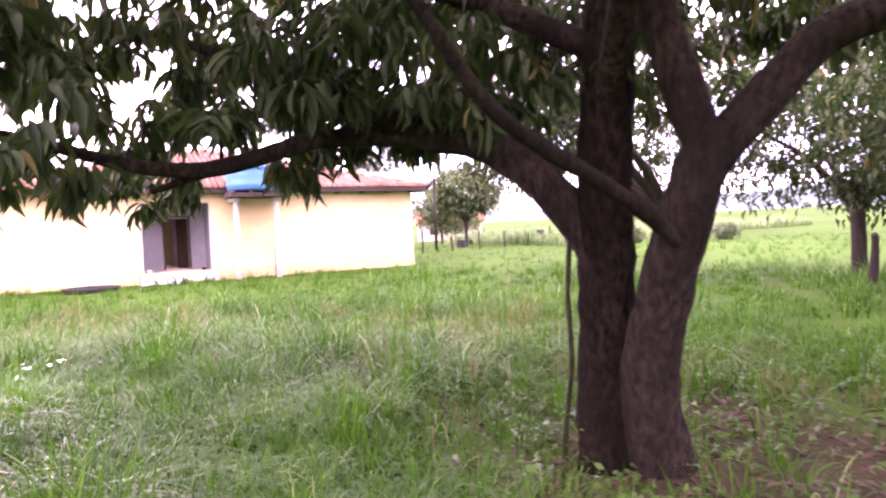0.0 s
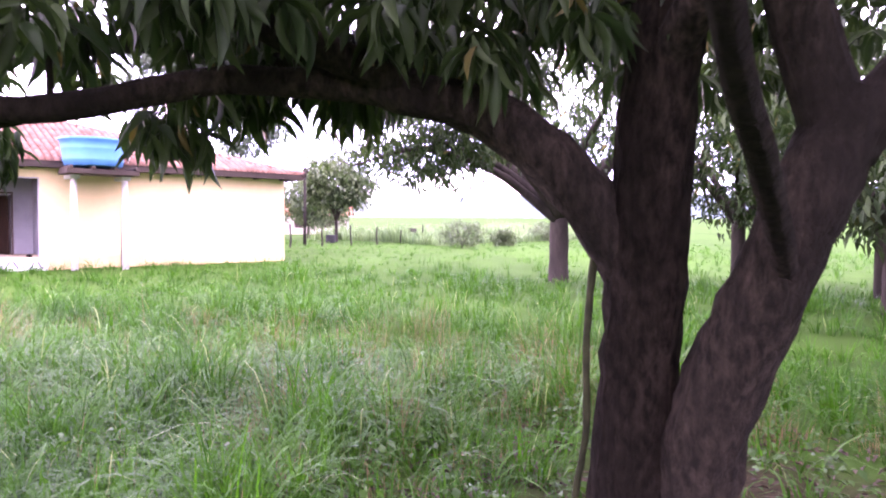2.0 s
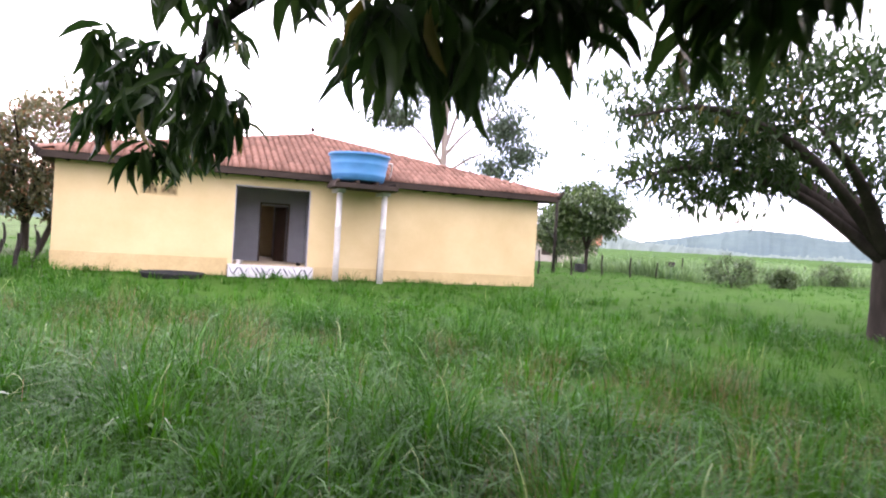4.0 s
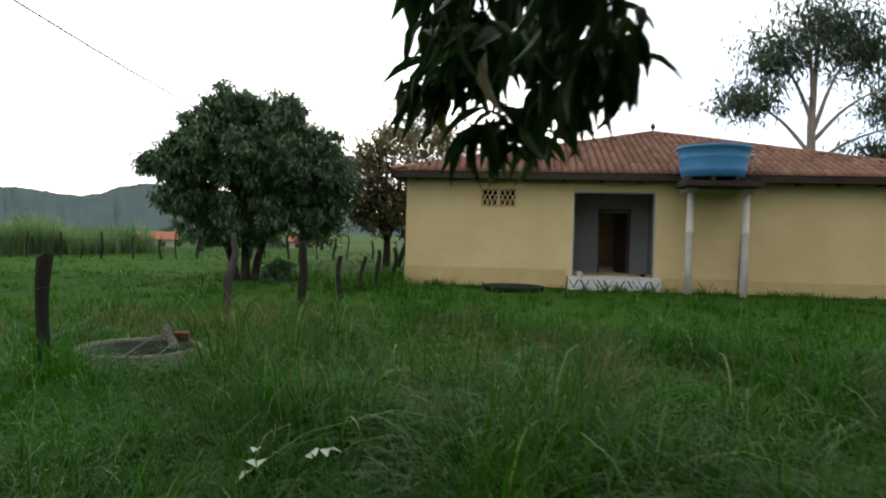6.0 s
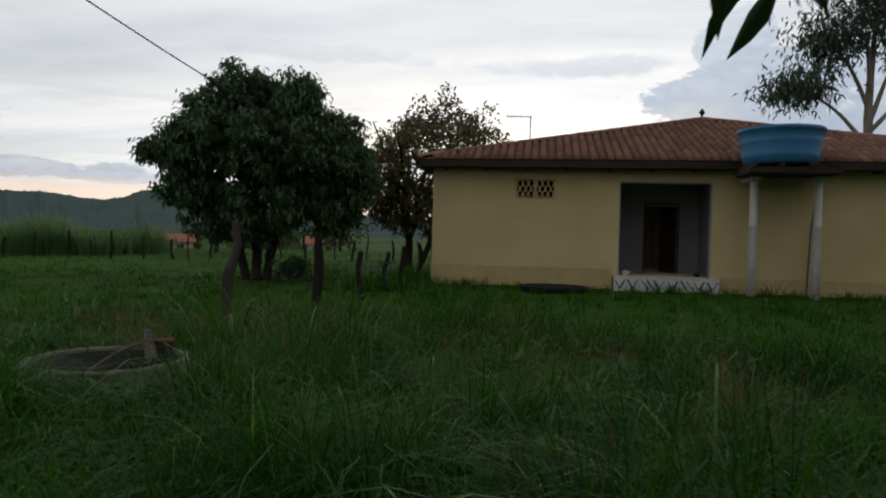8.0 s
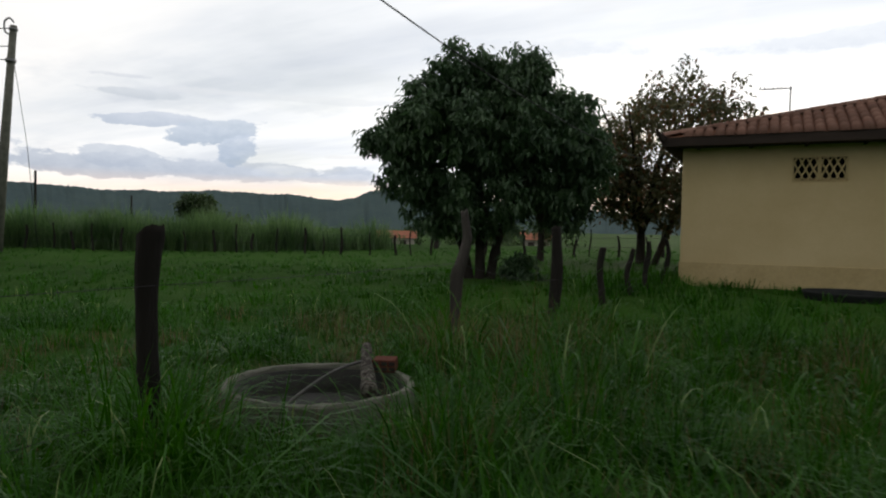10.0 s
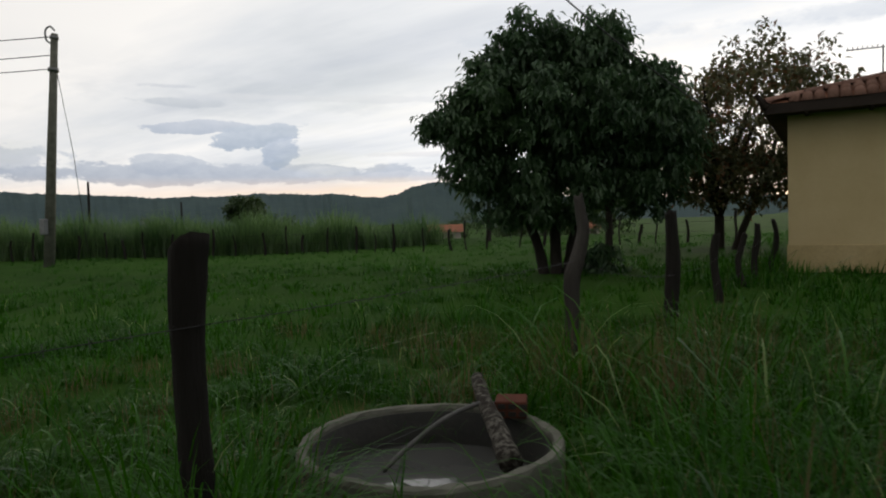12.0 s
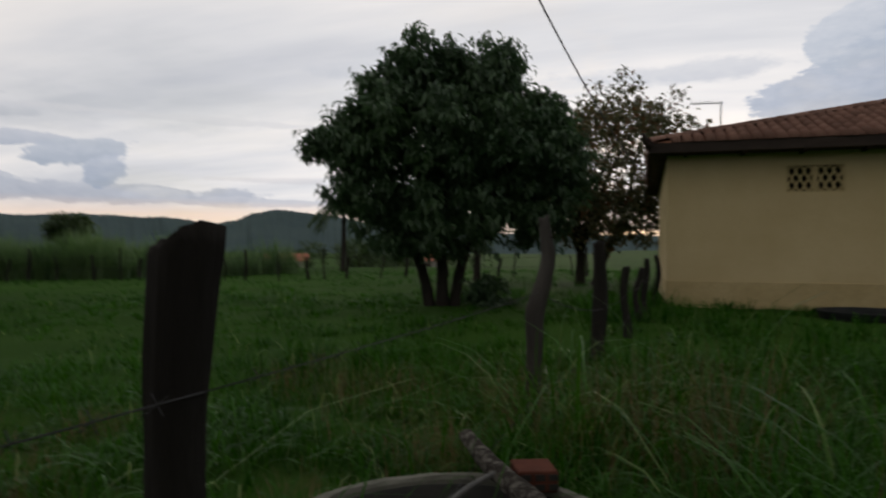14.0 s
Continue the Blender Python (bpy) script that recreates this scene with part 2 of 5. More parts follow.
M_BLUE = surface("blue_polyethylene", (0.030, 0.165, 0.37), (0.043, 0.21, 0.44), 1.4, 16.0, 0.5, 0.06, c3=(0.10, 0.20, 0.30), stain=0.2)
M_BLACK = surface("black_rubber", (0.02, 0.022, 0.022), (0.035, 0.036, 0.036), 4.0, 30.0, 0.75, 0.2)
M_BRICK = surface("hollow_brick_clay", (0.085, 0.030, 0.020), (0.14, 0.052, 0.033), 6.0, 50.0, 0.85, 0.3)
M_POST = surface("weathered_post", (0.012, 0.011, 0.010), (0.048, 0.044, 0.040), 2.4, 26.0, 0.95, 1.0, c3=(0.02, 0.017, 0.014), stretch=(1, 1, 0.14), stain=0.5, bump_dist=0.03)
M_POSTPALE = surface("bleached_post", (0.022, 0.020, 0.018), (0.16, 0.148, 0.134), 3.4, 26.0, 0.95, 1.0, c3=(0.035, 0.03, 0.025), stretch=(1, 1, 0.14), stain=0.5, bump_dist=0.03)
M_BARK = surface("mango_bark", (0.016, 0.013, 0.009), (0.085, 0.066, 0.046), 3.2, 24.0, 0.95, 1.0, c3=(0.008, 0.007, 0.005), stretch=(1, 1, 0.42), stain=0.8, bump_dist=0.05)
M_BARK2 = surface("grey_bark", (0.030, 0.026, 0.022), (0.07, 0.060, 0.05), 2.0, 14.0, 0.95, 0.9, stretch=(1, 1, 0.3), stain=0.5, bump_dist=0.03)
M_EUBARK = surface("pale_bark", (0.20, 0.17, 0.14), (0.32, 0.28, 0.24), 1.2, 10.0, 0.9, 0.5, stretch=(1, 1, 0.3))
M_LOG = surface("lichen_log", (0.035, 0.030, 0.025), (0.25, 0.235, 0.20), 26.0, 60.0, 0.95, 1.0, c3=(0.03, 0.025, 0.02), stain=0.4, spread=(0.46, 0.62), bump_dist=0.02)
M_METAL = surface("galvanised_steel", (0.20, 0.20, 0.20), (0.30, 0.30, 0.30), 5.0, 40.0, 0.5, 0.1, metal=0.7)
M_WIRE = surface("dark_cable", (0.02, 0.02, 0.02), (0.04, 0.04, 0.04), 5.0, 40.0, 0.7, 0.1)
M_HOSE = surface("grey_hose", (0.07, 0.07, 0.065), (0.12, 0.115, 0.105), 8.0, 40.0, 0.6, 0.1)
M_VINE = surface("green_vine", (0.012, 0.014, 0.006), (0.028, 0.032, 0.013), 8.0, 40.0, 0.8, 0.5)
M_FARWALL = surface("far_plaster", (0.36, 0.32, 0.28), (0.44, 0.40, 0.35), 0.8, 10.0, 0.9, 0.1)
M_FARROOF = surface("far_clay_roof", (0.30, 0.12, 0.075), (0.38, 0.165, 0.105), 0.8, 8.0, 0.9, 0.2)

# the pale third colour of both grasses paints sky glints on a few blades
M_GRASS = foliage("grass_blades", (0.009, 0.042, 0.004), (0.048, 0.150, 0.014), (0.20, 0.26, 0.10), 0.018, 0.42, 0.38, 0.45, gloss=0.07)
M_TALLGRASS = foliage("broad_grass_blades", (0.014, 0.050, 0.007), (0.066, 0.165, 0.026), (0.17, 0.24, 0.09), 0.05, 0.38, 0.36, 0.6, gloss=0.10)
M_PASTURE = foliage("pasture_blades", (0.024, 0.072, 0.014), (0.066, 0.150, 0.032), None, 0, 0.6, 0.42, 0.12, gloss=0.15)
M_DRYGRASS = foliage("seed_heads", (0.12, 0.078, 0.042), (0.21, 0.14, 0.075), None, 0, 0.8, 0.3, 0.5)
M_WEED = foliage("broad_weed", (0.016, 0.05, 0.006), (0.045, 0.11, 0.015), None, 0, 0.5, 0.35, 0.8, gloss=0.25)
M_PALELEAF = foliage("pale_weed", (0.30, 0.36, 0.28), (0.46, 0.51, 0.43), None, 0, 0.4, 0.3, 0.8)
M_MANGO = foliage("mango_leaf", (0.012, 0.028, 0.009), (0.037, 0.064, 0.018), (0.10, 0.09, 0.025), 0.02, 0.45, 0.26, 0.7, gloss=0.12)
M_LEAFL = foliage("dense_leaf", (0.030, 0.066, 0.030), (0.085, 0.142, 0.062), None, 0, 0.5, 0.25, 0.6)
M_LEAFRED = foliage("sparse_russet_leaf", (0.055, 0.07, 0.032), (0.14, 0.125, 0.06), (0.15, 0.08, 0.04), 0.14, 0.5, 0.35, 0.6)
M_LEAFEU = foliage("gum_leaf", (0.030, 0.052, 0.030), (0.070, 0.105, 0.060), None, 0, 0.5, 0.3, 0.4)
M_LEAFFAR = foliage("field_tree_leaf", (0.028, 0.055, 0.020), (0.08, 0.12, 0.04), None, 0, 0.5, 0.3, 0.4)
M_CANE = foliage("cane_leaf", (0.045, 0.095, 0.034), (0.165, 0.255, 0.10), None, 0, 0.45, 0.42, 0.35)
M_LITTER = foliage("dry_leaf_litter", (0.028, 0.019, 0.012), (0.08, 0.054, 0.031), None, 0, 0.8, 0.15, 0.8)


def ground_material():
    m, nt, out = nmat("field_soil")
    tc = nd(nt, "TexCoord").outputs["Object"]
    big = noise_tex(nt, tc, 0.05, 5.0)
    mid = noise_tex(nt, tc, 0.6, 5.0)
    fine = noise_tex(nt, tc, 18.0, 6.0, 0.7)
    green = ramp(nt, mathn(nt, "MULTIPLY_ADD", big, 0.6, mathn(nt, "MULTIPLY", mid, 0.4)), [(0.35, (0.012, 0.042, 0.005)), (0.62, (0.036, 0.095, 0.013))])
    soil = ramp(nt, fine, [(0.3, (0.018, 0.014, 0.010)), (0.7, (0.055, 0.041, 0.027))])
    sx = nd(nt, "SeparateXYZ")
    lk(nt, tc, sx.inputs[0])
    dx = mathn(nt, "SUBTRACT", sx.outputs[0], 6.3)
    dy = mathn(nt, "SUBTRACT", sx.outputs[1], -21.0)
    dist = mathn(nt, "SQRT", mathn(nt, "ADD", mathn(nt, "MULTIPLY", dx, dx), mathn(nt, "MULTIPLY", dy, dy)))
    bare = mathn(nt, "ADD", dist, mathn(nt, "MULTIPLY", mid, 1.6))
    col = mixc(nt, ramp(nt, mathn(nt, "DIVIDE", bare, 4.5), [(0.42, (0, 0, 0)), (0.62, (1, 1, 1))]), soil, green)
    col = mixc(nt, mathn(nt, "MULTIPLY", fine, 0.35), col, (0.05, 0.06, 0.02))
    b = nd(nt, "BsdfPrincipled", Roughness=0.95)
    b.inputs["Specular IOR Level"].default_value = 0.02
    lk(nt, col, b.inputs["Base Color"])
    bp = nd(nt, "Bump", Strength=0.7, Distance=0.05)
    lk(nt, fine, bp.inputs["Height"])
    lk(nt, bp.outputs[0], b.inputs["Normal"])
    lk(nt, b.outputs[0], out.inputs[0])
    return m


M_GROUND = ground_material()


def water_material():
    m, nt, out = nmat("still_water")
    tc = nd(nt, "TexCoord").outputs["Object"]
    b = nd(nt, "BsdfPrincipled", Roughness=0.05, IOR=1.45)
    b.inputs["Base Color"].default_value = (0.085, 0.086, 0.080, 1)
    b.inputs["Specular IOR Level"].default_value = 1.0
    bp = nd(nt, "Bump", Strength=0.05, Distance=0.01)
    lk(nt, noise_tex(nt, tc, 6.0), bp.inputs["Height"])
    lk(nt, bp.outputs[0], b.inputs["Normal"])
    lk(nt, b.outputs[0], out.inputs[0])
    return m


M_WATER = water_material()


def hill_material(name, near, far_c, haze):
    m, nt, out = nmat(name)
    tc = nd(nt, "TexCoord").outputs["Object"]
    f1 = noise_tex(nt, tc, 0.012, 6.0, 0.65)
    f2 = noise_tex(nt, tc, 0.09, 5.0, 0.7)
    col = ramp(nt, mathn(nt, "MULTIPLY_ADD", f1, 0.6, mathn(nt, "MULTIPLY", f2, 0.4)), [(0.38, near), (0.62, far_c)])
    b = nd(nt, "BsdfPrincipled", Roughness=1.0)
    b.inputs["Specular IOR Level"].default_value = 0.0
    # distance haze is painted in by mixing blue-grey into the base colour
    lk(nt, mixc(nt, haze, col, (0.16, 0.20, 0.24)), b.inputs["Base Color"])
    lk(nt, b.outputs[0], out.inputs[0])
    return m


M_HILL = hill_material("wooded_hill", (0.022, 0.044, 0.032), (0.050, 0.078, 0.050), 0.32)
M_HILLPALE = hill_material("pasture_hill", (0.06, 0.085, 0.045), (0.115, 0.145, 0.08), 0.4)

# ---------------------------------------------------------------- geometry helpers


def part(name, bm, material, parent=None, label="", smooth=False):
    """Links a bmesh (or a ready mesh) as one object, under parent if given."""
    if isinstance(bm, bpy.types.Mesh):
        me = bm
    else:
        me = bpy.data.meshes.new(name)
        bm.to_mesh(me)
        bm.free()
    if material and not me.materials:
        me.materials.append(material)
    if smooth:
        me.shade_smooth()
    ob = new(name, me)
    ob.parent = parent
    if label:
        ob["label"] = label
    return ob


def thing(name, x, y, z, label, category, group="", kind="", turn=0.0):
    ob = new(name)
    ob.matrix_world = pose(x, y, z, 0, 0, turn)
    return tagged(ob, label, category, group, kind)


def box(x0, x1, y0, y1, z0, z1, bevel=0.0, bm=None):
    own = bm or bmesh.new()
    r = bmesh.ops.create_cube(own, size=1)
    for v in r["verts"]:
        v.co = Vector((x0 + (v.co.x + 0.5) * (x1 - x0), y0 + (v.co.y + 0.5) * (y1 - y0), z0 + (v.co.z + 0.5) * (z1 - z0)))
    if bevel:
        bmesh.ops.bevel(own, geom=list({e for v in r["verts"] for e in v.link_edges}), offset=bevel, segments=1, affect="EDGES")
    return own


def mesh_np(name, verts, tris, material=None):
    """A mesh of triangles from arrays."""
    me = bpy.data.meshes.new(name)
    nt_ = len(tris)
    me.vertices.add(len(verts))
    me.vertices.foreach_set("co", np.ascontiguousarray(verts, dtype=np.float32).ravel())
    me.loops.add(nt_ * 3)
    me.loops.foreach_set("vertex_index", np.ascontiguousarray(tris, dtype=np.int32).ravel())
    me.polygons.add(nt_)
    me.polygons.foreach_set("loop_start", np.arange(0, nt_ * 3, 3, dtype=np.int32))
    me.update(calc_edges=True)
    if material:
        me.materials.append(material)
    return me


def tube(points, radii, sides=8, lump=0.0, seed=0, caps=True):
    """Vertices and triangles of a bent, tapering round limb."""
    p = np.array(points, dtype=float)
    r = np.array(radii, dtype=float)
    rng = np.random.default_rng(seed)
    d = np.gradient(p, axis=0)
    d /= np.linalg.norm(d, axis=1, keepdims=True) + 1e-9
    ref = np.array([0.31, 0.95, 0.1]) if abs(d[0] @ np.array([0.31, 0.95, 0.1])) < 0.9 else np.array([0.9, 0.1, 0.3])
    a = np.linspace(0, 2 * np.pi, sides, endpoint=False)
    vs = []
    for i in range(len(p)):
        u = np.cross(d[i], ref)
        u /= np.linalg.norm(u) + 1e-9
        w = np.cross(d[i], u)
        ref = np.cross(u, d[i])
        rr = r[i] * (1 + lump * (rng.random(sides) - 0.5))
        vs.append(p[i] + (np.cos(a) * rr)[:, None] * u + (np.sin(a) * rr)[:, None] * w)
    v = np.concatenate(vs)
    t = []
    for i in range(len(p) - 1):
        for k in range(sides):
            a0, a1 = i * sides + k, i * sides + (k + 1) % sides
            t += [(a0, a1, a1 + sides), (a0, a1 + sides, a0 + sides)]
    if caps:
        v = np.concatenate([v, p[:1], p[-1:]])
        e = len(v) - 2
        for k in range(sides):
            t.append((e, (k + 1) % sides, k))
            b0 = (len(p) - 1) * sides
            t.append((e + 1, b0 + k, b0 + (k + 1) % sides))
    return v, np.array(t)


def join(chunks):
    vs, ts, off = [], [], 0
    for v, t in chunks:
        vs.append(v)
        ts.append(t + off)
        off += len(v)
    return np.concatenate(vs), np.concatenate(ts)


def smooth_line(points, n=6):
    """A rounded line through the points (Catmull-Rom)."""
    p = np.array(points, dtype=float)
    q = np.concatenate([[2 * p[0] - p[1]], p, [2 * p[-1] - p[-2]]])
    out = []
    for i in range(1, len(q) - 2):
        for s in np.linspace(0, 1, n, endpoint=False):
            a, b, c, d = q[i - 1], q[i], q[i + 1], q[i + 2]
            out.append(0.5 * (2 * b + (c - a) * s + (2 * a - 5 * b + 4 * c - d) * s * s + (3 * b - a - 3 * c + d) * s ** 3))
    out.append(q[-2])
    return np.array(out)


def ss(x, a, b):
    t = np.clip((x - a) / (b - a), 0, 1)
    return t * t * (3 - 2 * t)


def ground_z(x, y):
    x, y = np.asarray(x, dtype=float), np.asarray(y, dtype=float)
    z = -0.22 - 0.24 * ss(-y, 1.0, 9.0) - 0.06 * ss(-y, 16.0, 24.0)
    z = z + 0.05 * np.sin(x * 0.45 + 1.0) * np.cos(y * 0.38) * ss(np.abs(y) + np.abs(x - 7) * 0.4, 2.0, 8.0)
    z = z - 3.2 * ss(y, 28, 110) * ss(-x, 5, 60) - 0.2 * ss(-x, 3, 20)
    z = z + 5.0 * ss(np.hypot(x, y), 150, 600)
    return z


def gz(x, y):
    return float(ground_z(x, y))


PATH_XY = np.array([(e[0], e[1]) for _, e, _, _ in PATH])


def path_gap(x, y):
    """How far places lie from the line walked."""
    d = np.full(np.shape(x), 1e9)
    for (ax, ay), (bx, by) in zip(PATH_XY[:-1], PATH_XY[1:]):
        ux, uy = bx - ax, by - ay
        s = np.clip(((x - ax) * ux + (y - ay) * uy) / (ux * ux + uy * uy + 1e-9), 0, 1)
        d = np.minimum(d, np.hypot(x - ax - s * ux, y - ay - s * uy))
    return d


# ---------------------------------------------------------------- ground and hills
def build_ground():
    g1 = np.concatenate([-np.geomspace(3000, 46, 26), np.arange(-44, 46.1, 0.9), np.geomspace(48, 3000, 26)])
    gx = np.unique(np.concatenate([g1, np.arange(-2.0, -0.25, 0.07)]))
    gy = np.unique(np.concatenate([g1 - 8, np.arange(-12.3, -10.55, 0.07)]))
    X, Y = np.meshgrid(gx, gy, indexing="ij")
    Z = ground_z(X, Y)
    Z = Z - 0.34 * (np.hypot(X + 1.15, Y + 11.45) < 0.655)
    Z = Z + np.where((np.abs(X) < 60) & (np.abs(Y) < 60), 0.025 * np.sin(X * 2.3 + Y) * np.sin(Y * 1.9 - X * 0.7), 0)
    n, k = X.shape
    v = np.stack([X, Y, Z], -1).reshape(-1, 3)
    i, j = np.meshgrid(np.arange(n - 1), np.arange(k - 1), indexing="ij")
    a = (i * k + j).ravel()
    t = np.concatenate([np.stack([a, a + k, a + k + 1], 1), np.stack([a, a + k + 1, a + 1], 1)])
    me = mesh_np("ground", v, t, M_GROUND)
    ob = part("ground", me, None, None, smooth=True)
    tagged(ob, "grassy field of brown soil and short green growth", "ground", kind="structure")


build_ground()


def ridge(name, profile, radius, depth, material, label, rough, seed):
    """A range of hills: heights in degrees by bearing (degrees, to the left of the y axis)."""
    rng = np.random.default_rng(seed)
    yaw = np.arange(profile[0][0], profile[-1][0] + 0.01, 0.15)
    deg = np.interp(yaw, [p[0] for p in profile], [p[1] for p in profile])
    wob = np.zeros(len(yaw))
    for k in range(1, 9):
        wob += rng.normal() / k * np.sin(yaw * (0.5 * k) + rng.random() * 7)
    deg = np.maximum(deg + wob * rough + rng.normal(0, 0.030, len(yaw)), 0.05)
    rows = []
    for s, f in ((0.0, 0.0), (0.3, 0.42), (0.6, 0.75), (0.85, 0.94), (1.0, 1.0), (1.25, 0.9), (2.0, 0.0)):
        r = radius * (1 + depth * s)
        h = np.tan(np.radians(deg)) * radius * (1 + depth) * f - (8 if f == 0 else 0) + (rng.normal(0, 1.2, len(yaw)) if 0 < f < 1 else 0)
        rows.append(np.stack([-np.sin(np.radians(yaw)) * r, np.cos(np.radians(yaw)) * r, h], 1))
    v = np.concatenate(rows)
    k = len(yaw)
    t = []
    for i in range(len(rows) - 1):
        a = np.arange(k - 1) + i * k
        t += [np.stack([a, a + k, a + k + 1], 1), np.stack([a, a + k + 1, a + 1], 1)]
    ob = part(name, mesh_np(name, v, np.concatenate(t), material), None, None, smooth=True)
    tagged(ob, label, "hill", kind="structure")


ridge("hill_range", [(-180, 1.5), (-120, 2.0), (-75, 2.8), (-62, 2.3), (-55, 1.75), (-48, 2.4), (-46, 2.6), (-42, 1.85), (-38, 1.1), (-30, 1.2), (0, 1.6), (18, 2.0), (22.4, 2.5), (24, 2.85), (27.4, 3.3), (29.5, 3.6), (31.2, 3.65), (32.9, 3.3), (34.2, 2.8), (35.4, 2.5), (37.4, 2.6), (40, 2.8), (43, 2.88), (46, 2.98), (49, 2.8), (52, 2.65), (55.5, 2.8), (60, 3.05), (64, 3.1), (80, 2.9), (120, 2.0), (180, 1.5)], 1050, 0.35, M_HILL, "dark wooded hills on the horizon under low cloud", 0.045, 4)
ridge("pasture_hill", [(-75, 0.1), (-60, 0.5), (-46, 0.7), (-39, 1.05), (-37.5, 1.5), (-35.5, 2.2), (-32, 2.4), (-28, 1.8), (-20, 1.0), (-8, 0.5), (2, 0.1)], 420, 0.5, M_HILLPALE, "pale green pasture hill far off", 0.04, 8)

# ---------------------------------------------------------------- the house
HX0, HX1, HD = 0.0, 14.80, 8.2
WALL_TOP = 2.78
OX0, OX1, OZ0, OZ1 = 4.71, 6.91, 0.14, 2.45
VX0, VX1, VZ0, VZ1 = 2.13, 3.12, 2.00, 2.51
house = thing("house", 7.4, 0, -0.3, "single-storey yellow rendered farmhouse with a hipped clay tile roof", "house")


def hpart(name, bm, material, label="", parent=None, smooth=False):
    ob = part(name, bm, material, parent or house, label, smooth)
    ob.matrix_world = Matrix.Identity(4)
    return ob


def wall_front():
    bm = bmesh.new()
    T = 0.16
    box(HX0, VX0, 0, T, -0.45, WALL_TOP, bm=bm)
    box(VX0, VX1, 0, T, -0.45, VZ0, bm=bm)
    box(VX0, VX1, 0, T, VZ1, WALL_TOP, bm=bm)
    box(VX1, OX0, 0, T, -0.45, WALL_TOP, bm=bm)
    box(OX0, OX1, 0, T, OZ1, WALL_TOP, bm=bm)
    box(OX0, OX1, 0, T, -0.45, OZ0, bm=bm)
    box(OX1, HX1, 0, T, -0.45, WALL_TOP, bm=bm)
    bmesh.ops.remove_doubles(bm, verts=bm.verts, dist=0.0005)
    return bm


hpart("wall", wall_front(), M_WALL, "yellow painted front wall with rain stains")
hpart("wall", box(HX0, HX0 + 0.16, 0.163, HD, -0.45, WALL_TOP), M_WALL)
hpart("wall", box(HX1 - 0.16, HX1, 0.163, HD, -0.45, WALL_TOP), M_WALL)
bmw = bmesh.new()
box(HX0 + 0.163, 5.42, HD - 0.16, HD, -0.45, WALL_TOP, bm=bmw)
box(5.80, HX1 - 0.163, HD - 0.16, HD, -0.45, WALL_TOP, bm=bmw)
box(5.42, 5.80, HD - 0.16, HD, 2.15, WALL_TOP, bm=bmw)
hpart("wall", bmw, M_WALL)
# low plinth bands, a little proud of the wall
for a, b in ((HX0 - 0.012, OX0 - 0.14), (OX1 + 0.16, HX1 + 0.012)):
    hpart("plinth", box(a, b, -0.022, -0.002, -0.45, 0.30 if a < 1 else 0.16, 0.006), M_PLINTH, "ochre painted plinth band, damp stained")
hpart("plinth", box(HX0 - 0.022, HX0 - 0.002, 0.0, HD, -0.45, 0.30, 0.006), M_PLINTH)

# porch recess behind the opening: grey walls, an inner doorway, a passage to the back door
PY = 2.55
hpart("floor_slab", box(HX0 + 0.2, HX1 - 0.2, 0.165, HD - 0.17, -0.3, 0.135), M_CREAM)
hpart("porch_wall", box(OX0 - 0.40, OX0 - 0.28, 0.163, PY, 0.137, WALL_TOP), M_GREY)
hpart("porch_wall", box(OX1 + 0.28, OX1 + 0.40, 0.163, PY, 0.137, WALL_TOP), M_GREY)
DX0, DX1, DZ = 5.72, 6.60, 2.02
bmw = bmesh.new()
box(OX0 - 0.40, DX0, PY + 0.003, PY + 0.13, 0.137, WALL_TOP, bm=bmw)
box(DX1, OX1 + 0.40, PY + 0.003, PY + 0.13, 0.137, WALL_TOP, bm=bmw)
box(DX0, DX1, PY + 0.003, PY + 0.13, DZ, WALL_TOP, bm=bmw)
hpart("porch_wall", bmw, M_GREY, "grey plastered inner porch wall with a doorway")
hpart("reveal", box(OX0 - 0.004, OX0 + 0.028, -0.008, 0.168, OZ0, OZ1 + 0.0, 0.004), M_GREY)
hpart("reveal", box(OX1 - 0.028, OX1 + 0.004, -0.008, 0.168, OZ0, OZ1 + 0.0, 0.004), M_GREY)
hpart("lintel", box(OX0 - 0.004, OX1 + 0.004, -0.008, 0.168, OZ1 + 0.001, OZ1 + 0.035, 0.004), M_GREY)
hpart("passage_wall", box(5.26, 5.34, PY + 0.14, HD - 0.17, 0.137, WALL_TOP), M_GREY)
hpart("passage_wall", box(6.75, 6.87, PY + 0.14, HD - 0.17, 0.137, WALL_TOP), M_GREY)
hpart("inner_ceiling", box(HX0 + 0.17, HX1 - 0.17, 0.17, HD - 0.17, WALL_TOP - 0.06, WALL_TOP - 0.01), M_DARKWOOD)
for a, b in ((DX0 - 0.05, DX0 + 0.002), (DX1 - 0.002, DX1 + 0.05)):
    hpart("door_jamb", box(a, b, PY - 0.02, PY + 0.002, 0.14, DZ + 0.05, 0.004), M_DOOR)
hpart("door_head", box(DX0 - 0.05, DX1 + 0.05, PY - 0.02, PY + 0.002, DZ + 0.052, DZ + 0.10, 0.004), M_DOOR)


def door_leaf():
    bm = box(0, 0.80, -0.018, 0.018, 0, 1.86, 0.003)
    for i in range(2):
        for k in range(3):
            box(0.09 + i * 0.34, 0.37 + i * 0.34, -0.026, -0.017, 0.12 + k * 0.58, 0.60 + k * 0.58, 0.006, bm=bm)
    return bm


